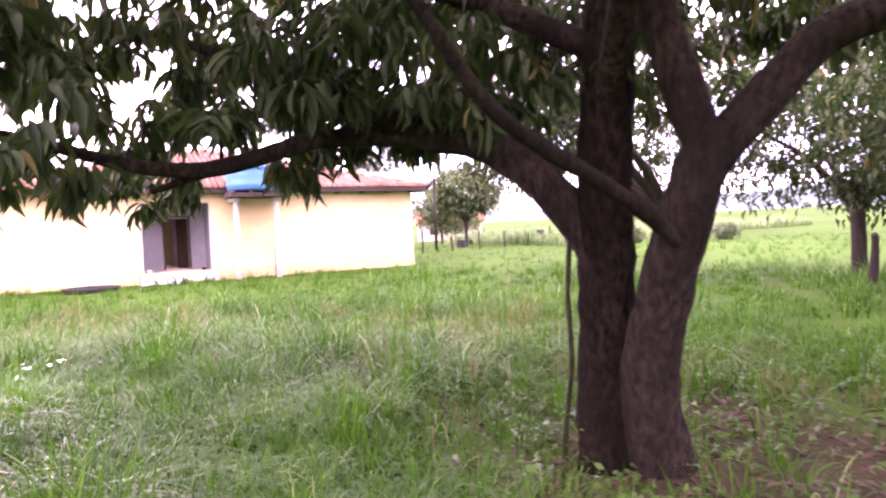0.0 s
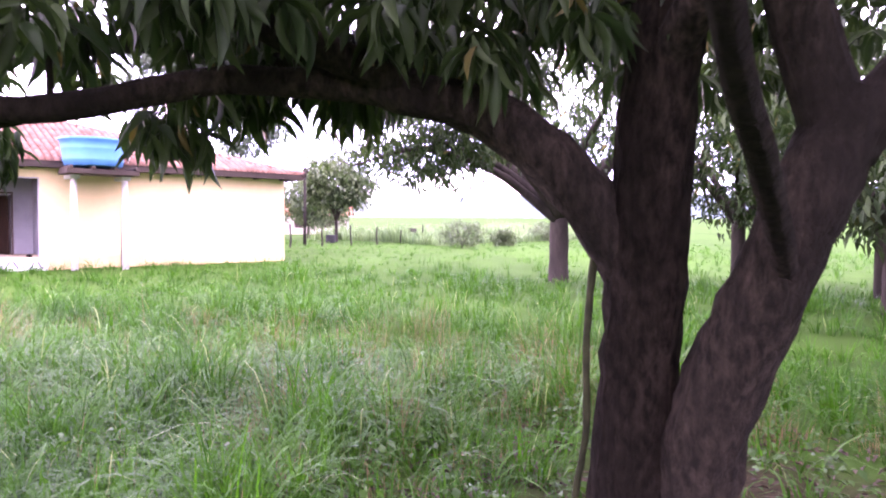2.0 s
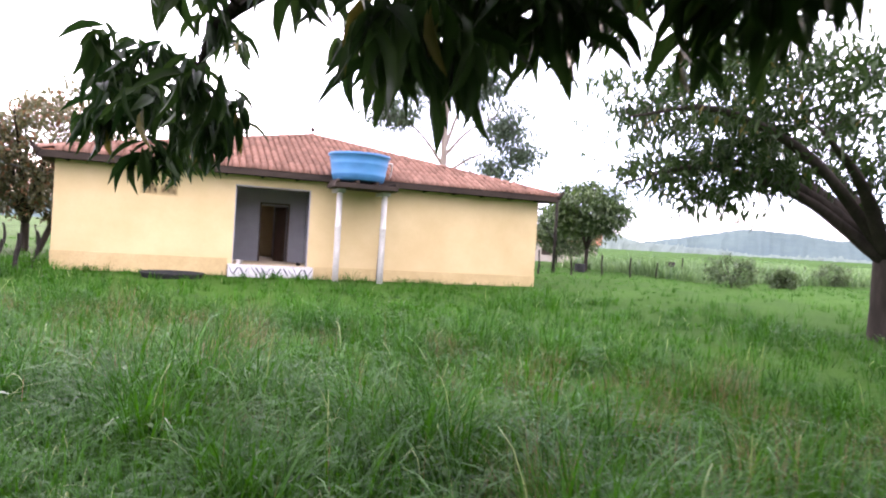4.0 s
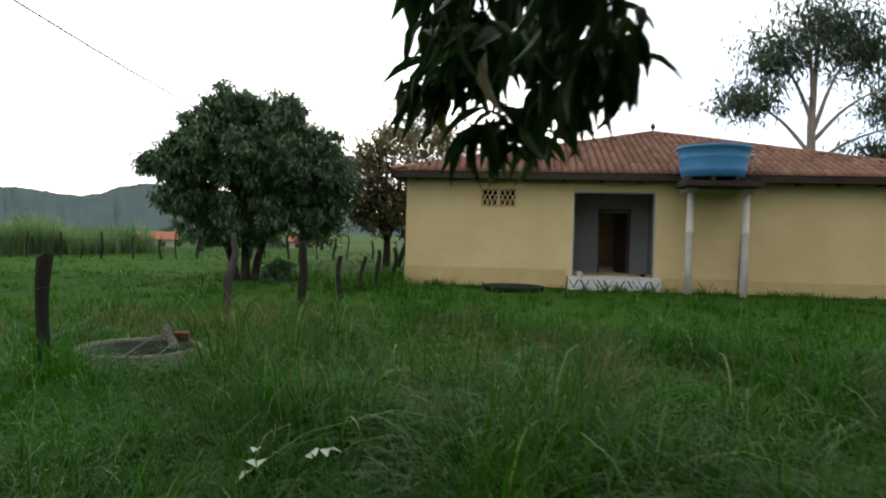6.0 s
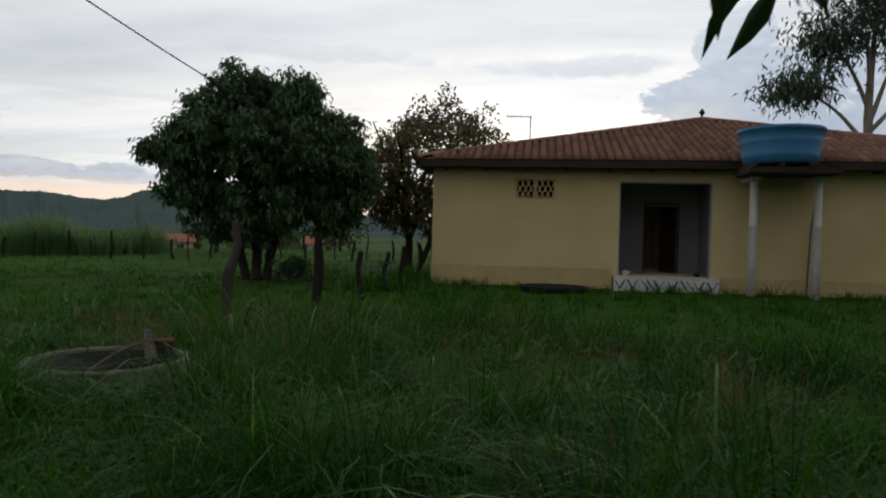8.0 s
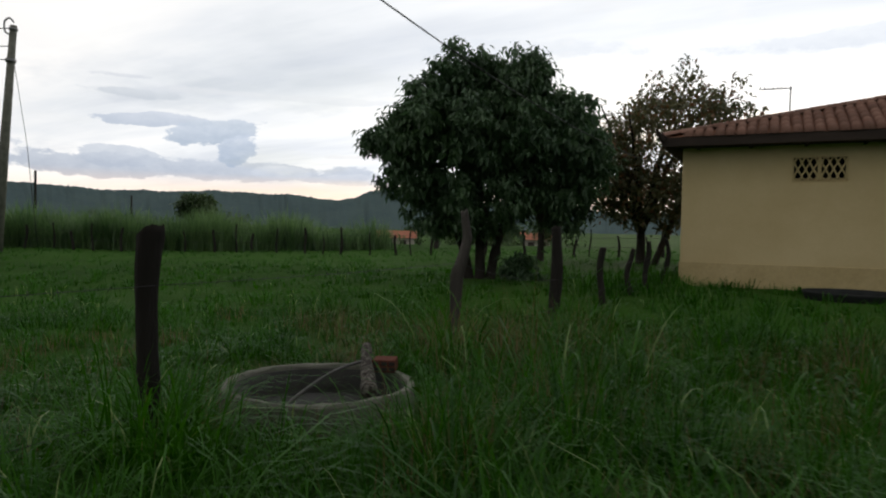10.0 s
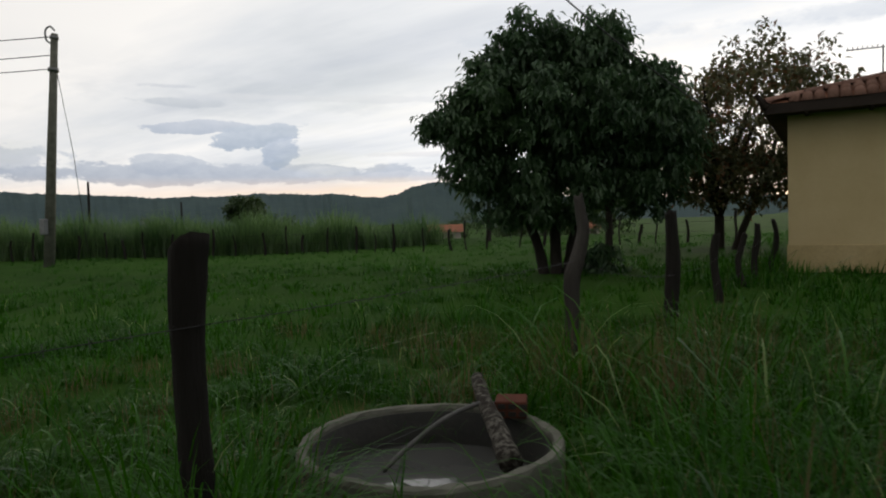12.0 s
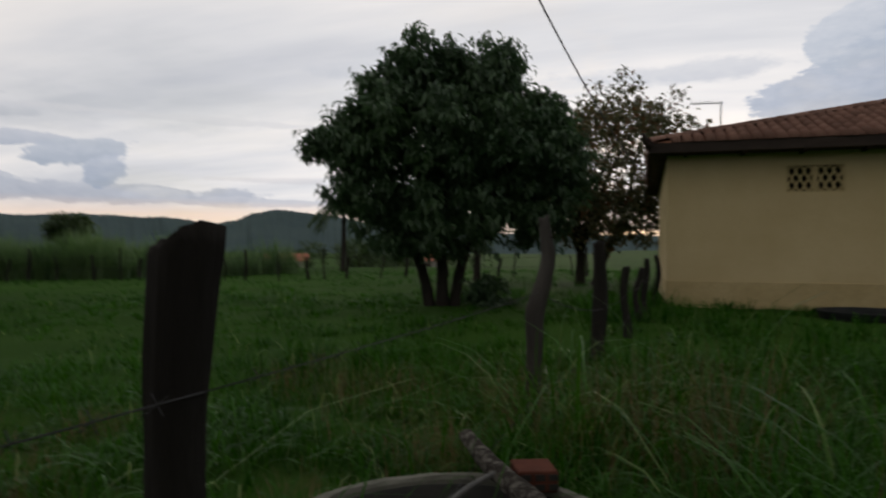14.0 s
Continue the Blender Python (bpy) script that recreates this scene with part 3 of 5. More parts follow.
leaf = part("door_leaf", door_leaf(), M_DOOR, house, "brown panelled door standing half open")
leaf.matrix_world = pose(DX1 - 0.06, PY + 0.16, 0.142, 0, 0, 108)
knob = part("door_handle", box(0.70, 0.78, -0.055, -0.027, 0.93, 0.96, 0.006), M_METAL, leaf)

# front step faced with patterned ceramic
SX0, SX1 = OX0 - 0.13, OX1 + 0.14
step = hpart("front_step", box(SX0, SX1, -0.34, -0.024, -0.5, 0.115, 0.006), M_CONCRETE, "concrete doorstep faced with zigzag patterned ceramic")
nface = 8
for i in range(nface):
    a = SX0 + (SX1 - SX0) * i / nface
    b = SX0 + (SX1 - SX0) * (i + 1) / nface
    fac = hpart("ceramic_tile", box(a + 0.003, b - 0.003, -0.352, -0.341, -0.24, 0.11, 0.002), M_FLOORTILE, parent=step)
    w = b - a
    bm = bmesh.new()
    for k, (x0, z0, x1, z1) in enumerate(((0.1, 0.06, 0.5, -0.16), (0.5, -0.16, 0.9, 0.06)) if i % 3 != 2 else ((0.15, 0.07, 0.6, -0.15), (0.55, 0.07, 0.95, -0.12))):
        p0, p1 = Vector((a + x0 * w, 0, z0)), Vector((a + x1 * w, 0, z1))
        d = (p1 - p0).normalized()
        nrm = Vector((-d.z, 0, d.x)) * (0.022 if (i + k) % 2 else 0.012)
        vs = [bm.verts.new((q.x, yy, q.z)) for yy in (-0.3555, -0.3525) for q in (p0 - nrm, p1 - nrm, p1 + nrm, p0 + nrm)]
        for f in ((0, 1, 2, 3), (7, 6, 5, 4), (0, 4, 5, 1), (1, 5, 6, 2), (2, 6, 7, 3), (3, 7, 4, 0)):
            bm.faces.new([vs[q] for q in f])
    bmesh.ops.recalc_face_normals(bm, faces=bm.faces)
    hpart("zigzag_band", bm, M_PATTERN, "dark grey glazed zigzag bands", parent=step)
for i in range(5):
    a = SX0 + (SX1 - SX0) * i / 5
    b = SX0 + (SX1 - SX0) * (i + 1) / 5
    hpart("tread_tile", box(a + 0.003, b - 0.003, -0.355, -0.026, 0.117, 0.134, 0.003), M_FLOORTILE, parent=step)

# pierced vent: two rows of concrete lattice blocks with diamond holes
vent = hpart("vent_block", box(VX0, VX1, 0.03, 0.13, VZ0, VZ0 + 0.03), M_PLINTH, "pierced concrete ventilation blocks with diamond holes")


def lattice():
    bm = bmesh.new()
    n = 2
    w = (VX1 - VX0) / n
    for i in range(n):
        x0 = VX0 + i * w
        for xx in (x0, x0 + w - 0.035):
            box(xx, xx + 0.035, 0.02, 0.13, VZ0 + 0.031, VZ1 - 0.001, bm=bm)
        # slanting bars that cross, leaving staggered diamond holes
        a0, a1, z0, z1 = x0 + 0.035, x0 + w - 0.035, VZ0 + 0.031, VZ1 - 0.001
        pitch, half = (a1 - a0) / 3, 0.017
        rise = (z1 - z0) / (1.75 * pitch)
        for sign in (1, -1):
            for k in range(-3, 6):
                c = a0 + (k + 0.5) * pitch
                ends = []
                for z in (z0, z1):
                    x = c + sign * (z - (z0 + z1) / 2) / rise
                    if x < a0 or x > a1:
                        x = min(max(x, a0), a1)
                        z = (z0 + z1) / 2 + sign * (x - c) * rise
                    ends.append((x, min(max(z, z0), z1)))
                (xa, za), (xb, zb_) = ends
                if abs(zb_ - za) < 0.05:
                    continue
                dep = 0.028 if sign > 0 else 0.032
                vs = [bm.verts.new(q) for y in (dep, 0.12) for q in ((xa - half, y, za), (xa + half, y, za), (xb + half, y, zb_), (xb - half, y, zb_))]
                for f in ((0, 1, 2, 3), (7, 6, 5, 4), (0, 4, 5, 1), (1, 5, 6, 2), (2, 6, 7, 3), (3, 7, 4, 0)):
                    bm.faces.new([vs[q] for q in f])
    bmesh.ops.recalc_face_normals(bm, faces=bm.faces)
    return bm


hpart("lattice", lattice(), M_PLINTH, parent=vent)

# hipped roof: deck, fascia, ridge caps, finial
EX0, EX1, EY0, EY1, EZ = -0.34, 15.30, -0.48, 8.70, 2.96
APEX = Vector((7.52, 4.10, 4.72))


def deck():
    bm = bmesh.new()
    c = [bm.verts.new(p) for p in ((EX0, EY0, EZ), (EX1, EY0, EZ), (EX1, EY1, EZ), (EX0, EY1, EZ))]
    c2 = [bm.verts.new((v.co.x, v.co.y, v.co.z - 0.03)) for v in c]
    a = bm.verts.new(APEX)
    for i in range(4):
        j = (i + 1) % 4
        bm.faces.new((c[i], c[j], a))
        bm.faces.new((c2[i], c2[j], c[j], c[i]))
    bm.faces.new(c2[::-1])
    bmesh.ops.recalc_face_normals(bm, faces=bm.faces)
    return bm


roof = hpart("roof", deck(), M_ROOFDECK, "hipped roof of weathered orange clay tiles")
for args in ((EX0, EX1, EY0 - 0.03, EY0 - 0.003), (EX0, EX1, EY1 + 0.003, EY1 + 0.03), (EX0 - 0.03, EX0 - 0.003, EY0 - 0.03, EY1 + 0.03), (EX1 + 0.003, EX1 + 0.03, EY0 - 0.03, EY1 + 0.03)):
    hpart("fascia", box(*args, EZ - 0.20, EZ - 0.005, 0.004), M_DARKWOOD, "dark timber fascia board")
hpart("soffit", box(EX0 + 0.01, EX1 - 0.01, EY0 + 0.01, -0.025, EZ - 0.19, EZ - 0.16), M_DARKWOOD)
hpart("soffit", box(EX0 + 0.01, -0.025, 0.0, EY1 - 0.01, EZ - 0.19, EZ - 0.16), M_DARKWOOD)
for k in range(15):
    x = 0.3 + k * 1.02
    hpart("rafter_end", box(x, x + 0.06, EY0 + 0.02, -0.03, EZ - 0.235, EZ - 0.192), M_DARKWOOD)


def cap_line(a, b, r, seed):
    """Overlapping half-round caps along a hip."""
    a, b = Vector(a), Vector(b)
    L = (b - a).length
    n = max(2, int(L / 0.36))
    rng = np.random.default_rng(seed)
    ch = []
    d = np.array((b - a).normalized())
    side = np.cross(d, (0, 0, 1))
    side /= np.linalg.norm(side)
    upv = np.cross(side, d)
    for i in range(n):
        p0 = np.array(a) + d * (L * i / n - 0.03)
        p1 = np.array(a) + d * (L * (i + 1) / n + 0.03)
        v = []
        for p, rr, lift in ((p0, r * 1.12, 0.0), (p1, r * 0.9, 0.012)):
            for s in range(6):
                an = math.pi * s / 5
                v.append(p + side * math.cos(an) * rr + upv * (math.sin(an) * rr * 0.8 + lift + rng.random() * 0.006))
        t = []
        for s in range(5):
            t += [(s, s + 1, s + 7), (s, s + 7, s + 6)]
        t += [(0, s + 1, s + 2) for s in range(4)][:4]
        ch.append((np.array(v), np.array(t)))
    return ch


for i, c in enumerate(((EX0, EY0, EZ + 0.03), (EX1, EY0, EZ + 0.03), (EX1, EY1, EZ + 0.03), (EX0, EY1, EZ + 0.03))):
    for v, t in cap_line(c, APEX + Vector((0, 0, 0.04)), 0.10, i):
        hpart("hip_cap", mesh_np("hip_cap", v, t, M_TILE), None, parent=roof)
bm = bmesh.new()
prof = ((0.0, 0.07), (0.05, 0.07), (0.08, 0.035), (0.14, 0.03), (0.18, 0.07), (0.23, 0.085), (0.28, 0.06), (0.32, 0.02), (0.36, 0.0))
rings = [[bm.verts.new((APEX.x + r * math.cos(a * math.pi / 5), APEX.y + r * math.sin(a * math.pi / 5), APEX.z + 0.03 + z)) for a in range(10)] for z, r in prof[:-1]]
tip = bm.verts.new((APEX.x, APEX.y, APEX.z + 0.39))
for r0, r1 in zip(rings[:-1], rings[1:]):
    for k in range(10):
        bm.faces.new((r0[k], r0[(k + 1) % 10], r1[(k + 1) % 10], r1[k]))
for k in range(10):
    bm.faces.new((rings[-1][k], rings[-1][(k + 1) % 10], tip))
hpart("finial", bm, M_DARKWOOD, "small dark turned roof finial", parent=roof, smooth=True)
for cx, cy, yw in ((EX1, EY0, -45), (EX0, EY0, 225)):
    horn = hpart("hip_end", mesh_np("hip_end", *tube(smooth_line([(cx, cy, EZ - 0.05), (cx + 0.10 * math.cos(radians(yw)), cy + 0.10 * math.sin(radians(yw)), EZ + 0.04), (cx + 0.20 * math.cos(radians(yw)), cy + 0.20 * math.sin(radians(yw)), EZ + 0.17)], 4), np.linspace(0.09, 0.03, 9), 7)), M_DARKWOOD, parent=roof, smooth=True)

# water tank on its slab and two columns
tower = thing("tank_stand", 8.3, -0.85, -0.3, "two slim whitewashed columns carrying a dark slab", "tank stand")
TX, TY = 8.16, -0.86


def lathe(profile, cx, cy, cz, n=40, cap=True):
    bm = bmesh.new()
    rs = [[bm.verts.new((cx + r * math.cos(2 * math.pi * k / n), cy + r * math.sin(2 * math.pi * k / n), cz + z)) for k in range(n)] for z, r in profile]
    for a, b in zip(rs[:-1], rs[1:]):
        for k in range(n):
            bm.faces.new((a[k], a[(k + 1) % n], b[(k + 1) % n], b[k]))
    if cap:
        bm.faces.new(rs[0][::-1])
        bm.faces.new(rs[-1])
    bmesh.ops.recalc_face_normals(bm, faces=bm.faces)
    return bm


def tpart(name, bm, mat, label="", parent=None, smooth=False):
    ob = part(name, bm, mat, parent or tower, label, smooth)
    ob.matrix_world = Matrix.Identity(4)
    return ob


for i, x in enumerate((7.64, 9.03)):
    col = tpart("column", lathe(((-0.5, 0.095), (0.9, 0.093), (1.38, 0.092), (1.40, 0.104), (1.46, 0.104), (1.48, 0.088), (2.45, 0.086)), x, -0.80, 0, 16), M_WHITE, "whitewashed round column with rust streaks", smooth=True)
    tpart("column_head", box(x - 0.13, x + 0.13, -1.0, -0.2, 2.451, 2.56, 0.012), M_WHITE)
tpart("slab", box(7.30, 9.22, -1.62, -0.50, 2.562, 2.70, 0.01), M_DARKWOOD, "dark concrete slab")
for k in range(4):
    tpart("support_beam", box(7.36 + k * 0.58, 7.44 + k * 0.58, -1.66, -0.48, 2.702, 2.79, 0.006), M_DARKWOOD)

tank = thing("water_tank", TX, TY, 2.80, "large blue polyethylene water tank with a lid", "water tank")
tk = part("body", lathe(((0, 0.70), (0.03, 0.765), (0.17, 0.80), (0.20, 0.812), (0.23, 0.807), (0.48, 0.848), (0.51, 0.860), (0.54, 0.855), (0.72, 0.885), (0.745, 0.93), (0.79, 0.935), (0.80, 0.90)), 0, 0, 0, 56), M_BLUE, tank, smooth=True)
part("lid", lathe(((0.802, 0.905), (0.815, 0.91), (0.83, 0.80), (0.85, 0.40), (0.855, 0.20), (0.90, 0.19), (0.91, 0.05)), 0, 0, 0, 48), M_BLUE, tank, "slightly domed blue lid", smooth=True)
part("overflow_pipe", mesh_np("overflow_pipe", *tube(smooth_line([(0.80, 0.25, 0.66), (1.05, 0.25, 0.67), (1.12, 0.3, 0.60), (1.12, 0.6, 0.1)], 4), [0.022] * 13, 8)), M_WHITE, tank, smooth=True)
dp = new("downpipe", mesh_np("downpipe", *tube([(9.22, -0.60, 2.55), (9.20, -0.3, 2.3), (9.17, -0.06, 1.4), (9.12, -0.06, 0.0), (9.11, -0.06, -0.35)], [0.018] * 5, 6), M_HOSE))
tagged(dp, "thin grey pipe running down the yellow wall", "pipe")

# antenna behind the house
ant = thing("tv_antenna", 2.16, 12.0, gz(2.16, 12), "tall thin mast with a small fish-bone aerial", "antenna")
part("mast", mesh_np("mast", *tube([(0, 0, 0), (0.02, 0, 3.0), (0.05, 0, 6.6)], [0.035, 0.03, 0.025], 8)), M_METAL, ant)
part("boom", mesh_np("boom", *tube([(0.1, 0, 6.53), (-1.0, 0, 6.56)], [0.02, 0.02], 6)), M_METAL, ant)
for k in range(7):
    part("rod", mesh_np("rod", *tube([(-0.95 + k * 0.14, -0.3 + k * 0.015, 6.58), (-0.95 + k * 0.14, 0.3 - k * 0.015, 6.58)], [0.012] * 2, 5)), M_METAL, ant)

# round black trough beside the house, and the small pot on the doorstep
tr = thing("round_trough", 3.12, -1.45, gz(3.1, -1.4), "large black round plastic basin in the grass by the wall", "basin")
part("basin", lathe(((0.0, 0.66), (0.30, 0.76), (0.36, 0.80), (0.385, 0.80), (0.385, 0.75), (0.30, 0.72), (0.05, 0.62)), 0, 0, -0.25, 40), M_BLACK, tr, smooth=True)
for x, lab in ((4.92, "small white pot standing on the doorstep"),):
    pot = thing("small_pot", x - 0.04, -0.16, 0.135, lab, "pot")
    part("pot_body", lathe(((0, 0.045), (0.02, 0.055), (0.12, 0.06), (0.13, 0.066), (0.14, 0.05)), 0, 0, 0, 14), M_WHITE, pot, smooth=True)
    part("pot_spout", mesh_np("pot_spout", *tube([(0.05, 0, 0.04), (0.10, 0, 0.09), (0.12, 0, 0.13)], [0.014, 0.012, 0.01], 6)), M_WHITE, pot)
st = thing("dark_stone", 6.72, 0.5, 0.137, "small dark object on the porch floor", "stone")
bm = bmesh.new()
bmesh.ops.create_icosphere(bm, subdivisions=2, radius=0.07)
for v in bm.verts:
    v.co = Vector((v.co.x * 1.2, v.co.y, v.co.z * 0.7 + 0.045)) * (1 + 0.25 * noise.noise(v.co * 14))
part("stone_body", bm, M_POST, st, smooth=True)

# ---------------------------------------------------------------- trees
LEAF_LONG = (np.array([(0, 0, 0), (-0.30, 0.22, 0.10), (0, 0.22, -0.02), (0.30, 0.22, 0.10), (-0.5, 0.5, 0.08), (0, 0.5, -0.08), (0.5, 0.5, 0.08), (-0.34, 0.78, -0.10), (0, 0.78, -0.22), (0.34, 0.78, -0.10), (0, 1.05, -0.42)], dtype=float),
             np.array([(0, 2, 1), (0, 3, 2), (1, 2, 5), (1, 5, 4), (2, 3, 6), (2, 6, 5), (4, 5, 8), (4, 8, 7), (5, 6, 9), (5, 9, 8), (7, 8, 10), (8, 9, 10)]))
LEAF_SHORT = (np.array([(0, 0, 0), (-0.5, 0.45, 0.12), (0, 0.5, -0.05), (0.5, 0.45, 0.12), (0, 1, -0.22)], dtype=float),
              np.array([(0, 2, 1), (0, 3, 2), (1, 2, 4), (2, 3, 4)]))


def leaves(pos, direc, length, width, shape, rng, roll=1.0):
    """Many leaves: base places, the ways they point, lengths and widths."""
    v0, t0 = shape
    n = len(pos)
    d = direc / (np.linalg.norm(direc, axis=1, keepdims=True) + 1e-9)
    upv = np.array([0, 0, 1.0]) + rng.normal(0, 0.35 * roll, (n, 3))
    s = np.cross(d, upv)
    s /= np.linalg.norm(s, axis=1, keepdims=True) + 1e-9
    u = np.cross(s, d)
    L, W = length[:, None, None], width[:, None, None]
    v = pos[:, None, :] + v0[None, :, 0:1] * W * s[:, None, :] + v0[None, :, 1:2] * L * d[:, None, :] + v0[None, :, 2:3] * (0.75 * L + 0.25 * W) * u[:, None, :]
    t = t0[None] + (np.arange(n) * len(v0))[:, None, None]
    return v.reshape(-1, 3), t.reshape(-1, 3)


def rosettes(tips, per, size, droop, rng, spread=0.12, aspect=0.26, shape=LEAF_LONG):
    """Tufts of leaves round twig tips, hanging by droop (0: level, 1: straight down)."""
    n = len(tips) * per
    c = np.repeat(tips, per, axis=0)
    az = rng.random(n) * 2 * np.pi
    el = -np.radians(rng.uniform(droop * 90 - 45, droop * 90 + 30, n))
    d = np.stack([np.cos(az) * np.cos(el), np.sin(az) * np.cos(el), np.sin(el)], 1)
    pos = c + rng.normal(0, spread, (n, 3)) * np.array([1, 1, 0.7])
    L = size * rng.uniform(0.65, 1.2, n)
    return leaves(pos, d, L, L * aspect * rng.uniform(0.8, 1.2, n), shape, rng)


def grow(limbs, targets, rng, thick=0.02, sides=5, wander=0.12):
    """Tubes for the limbs, and twigs that reach every target from the nearest wood."""
    chunks, nodes, rad = [], [], []
    for k, (pts, rads) in enumerate(limbs):
        line = smooth_line(pts, 5)
        rr = np.interp(np.linspace(0, 1, len(line)), np.linspace(0, 1, len(rads)), rads)
        chunks.append(tube(line, rr, 12 if max(rads) > 0.07 else 7, 0.16, k + 3))
        nodes += list(line[2:])
        rad += list(rr[2:])
    N, R = np.array(nodes), np.array(rad)
    order = np.argsort([np.min(np.linalg.norm(N - t, axis=1)) for t in targets]) if len(targets) else []
    for i in order:
        t = targets[i]
        dist = np.linalg.norm(N - t, axis=1) + 0.5 * np.maximum(N[:, 2] - t[2], 0)
        j = int(np.argmin(dist))
        a, r0 = N[j], min(R[j] * 0.75, thick * (0.5 + np.linalg.norm(N[j] - t)))
        L = np.linalg.norm(t - a)
        if L < 0.03:
            continue
        m1 = a + (t - a) * 0.35 + rng.normal(0, wander * L, 3) + np.array([0, 0, 0.10 * L])
        m2 = a + (t - a) * 0.7 + rng.normal(0, wander * 0.7 * L, 3) + np.array([0, 0, 0.08 * L])
        line = np.array([a, m1, m2, t])
        rr = np.array([r0, r0 * 0.8, r0 * 0.6, r0 * 0.35])
        chunks.append(tube(line, rr, sides, 0.0, 1, caps=False))
        N = np.concatenate([N, line[1:]])
        R = np.concatenate([R, rr[1:]])
    return join(chunks)


def blob_points(n, centre, radii, rng, shell=0.55):
    """Places in an uneven crown, more of them towards its outside."""
    d = rng.normal(0, 1, (n, 3))
    d /= np.linalg.norm(d, axis=1, keepdims=True)
    r = (shell + (1 - shell) * rng.random(n)) ** 0.8
    lump = np.array([1 + 0.30 * noise.noise(Vector(q * 2.1) + Vector(centre)) + 0.22 * noise.noise(Vector(q * 5.3) + Vector(centre)) for q in d])
    return np.array(centre) + d * (r * lump)[:, None] * np.array(radii)


def tree(name, x, y, label, limbs, targets, leaf_args, bark, leaf_mat, seed, thick=0.02, wander=0.12):
    """limbs and targets in world metres."""
    rng = np.random.default_rng(seed)
    ob = thing(name, x, y, gz(x, y), label, "tree")
    v, t = grow(limbs, targets, rng, thick, wander=wander)
    off = np.array([x, y, gz(x, y)])
    part("trunk", mesh_np("trunk", v - off, t, bark), None, ob, smooth=True)
    v, t = rosettes(targets, rng=rng, **leaf_args)
    part("crown", mesh_np("crown", v - off, t, leaf_mat), None, ob)
    return ob


# the mango tree that the walk begins under
def mango():
    rng = np.random.default_rng(11)
    limbs = [
        ([(5.78, -20.60, -0.75), (5.74, -20.58, -0.2), (5.71, -20.62, 0.4), (5.68, -20.67, 1.0), (5.64, -20.74, 1.8), (5.66, -20.80, 2.6), (5.75, -20.7, 3.6), (5.8, -20.4, 4.6)], (0.30, 0.225, 0.20, 0.195, 0.185, 0.17, 0.13, 0.05)),
        ([(5.98, -20.88, -0.75), (5.91, -20.84, -0.3), (5.80, -20.92, 0.22), (5.76, -21.06, 0.62), (5.70, -21.28, 1.08), (5.71, -21.44, 1.5), (5.79, -21.56, 1.80)], (0.28, 0.23, 0.195, 0.180, 0.165, 0.155, 0.145)),
        ([(5.76, -21.50, 1.60), (5.62, -21.36, 2.2), (5.5, -21.3, 2.8), (5.4, -21.4, 3.6), (5.3, -21.7, 4.5)], (0.13, 0.12, 0.11, 0.08, 0.04)),
        ([(5.76, -21.50, 1.60), (6.0, -21.74, 1.98), (6.25, -21.96, 2.28), (6.7, -22.3, 2.45), (7.4, -22.6, 2.9), (8.3, -22.9, 3.4)], (0.13, 0.12, 0.11, 0.09, 0.07, 0.03)),
        ([(5.66, -20.60, 1.0), (5.50, -20.50, 1.34), (5.28, -20.30, 1.66), (5.08, -20.02, 1.86), (4.72, -19.75, 1.96), (4.48, -18.7, 2.32), (4.0, -17.4, 2.46), (3.6, -16.4, 2.42), (3.45, -15.9, 2.1)], (0.13, 0.145, 0.135, 0.125, 0.10, 0.075, 0.06, 0.04, 0.02)),
        ([(5.74, -21.32, 1.02), (5.3, -21.45, 1.26), (4.7, -21.64, 1.47), (3.95, -21.88, 1.72), (3.4, -22.15, 2.1), (2.7, -22.5, 2.6)], (0.05, 0.052, 0.045, 0.036, 0.027, 0.015)),
        ([(5.0, -19.95, 1.89), (4.72, -19.72, 1.95), (4.39, -19.52, 1.96), (4.0, -19.36, 1.93), (3.41, -19.2, 1.76), (2.9, -19.12, 1.76), (2.2, -19.2, 1.92), (1.3, -19.5, 2.05), (0.4, -19.8, 2.15)], (0.09, 0.085, 0.075, 0.068, 0.06, 0.05, 0.04, 0.03, 0.012)),
        ([(4.85, -19.9, 1.94), (4.44, -19.72, 2.08), (4.14, -19.52, 2.22), (3.5, -19.1, 2.58), (2.8, -18.6, 2.9)], (0.09, 0.08, 0.07, 0.05, 0.02)),
        ([(5.65, -20.75, 2.0), (5.1, -21.5, 2.6), (4.3, -22.2, 3.0), (3.2, -22.8, 3.2)], (0.10, 0.08, 0.06, 0.02)),
        ([(5.7, -20.8, 2.5), (6.5, -20.3, 2.8), (7.2, -19.4, 3.2), (7.6, -18.6, 3.6)], (0.09, 0.075, 0.05, 0.02)),
        ([(5.65, -20.75, 2.4), (5.1, -20.0, 2.9), (4.5, -19.2, 3.3), (3.8, -18.2, 3.6)], (0.10, 0.08, 0.05, 0.02)),
        ([(3.41, -19.2, 1.76), (3.2, -19.05, 1.69), (2.95, -18.95, 1.60)], (0.04, 0.034, 0.02)),
    ]
    T = []
    # low tufts at the end of the level limb, away from the path
    for _ in range(85):
        T.append((rng.uniform(-0.6, 2.3), rng.uniform(-20.6, -18.2), rng.uniform(1.62, 2.5)))
    # along the long limb towards the house
    line = smooth_line(limbs[4][0], 6)[18:]
    for _ in range(60):
        q = line[rng.integers(0, len(line) - 6)]
        T.append((q[0] + rng.normal(0, 0.45), q[1] + rng.normal(0, 0.4), max(q[2] + rng.uniform(-0.15, 0.9), 2.18 + 0.10 * max(q[1] + 19, 0))))
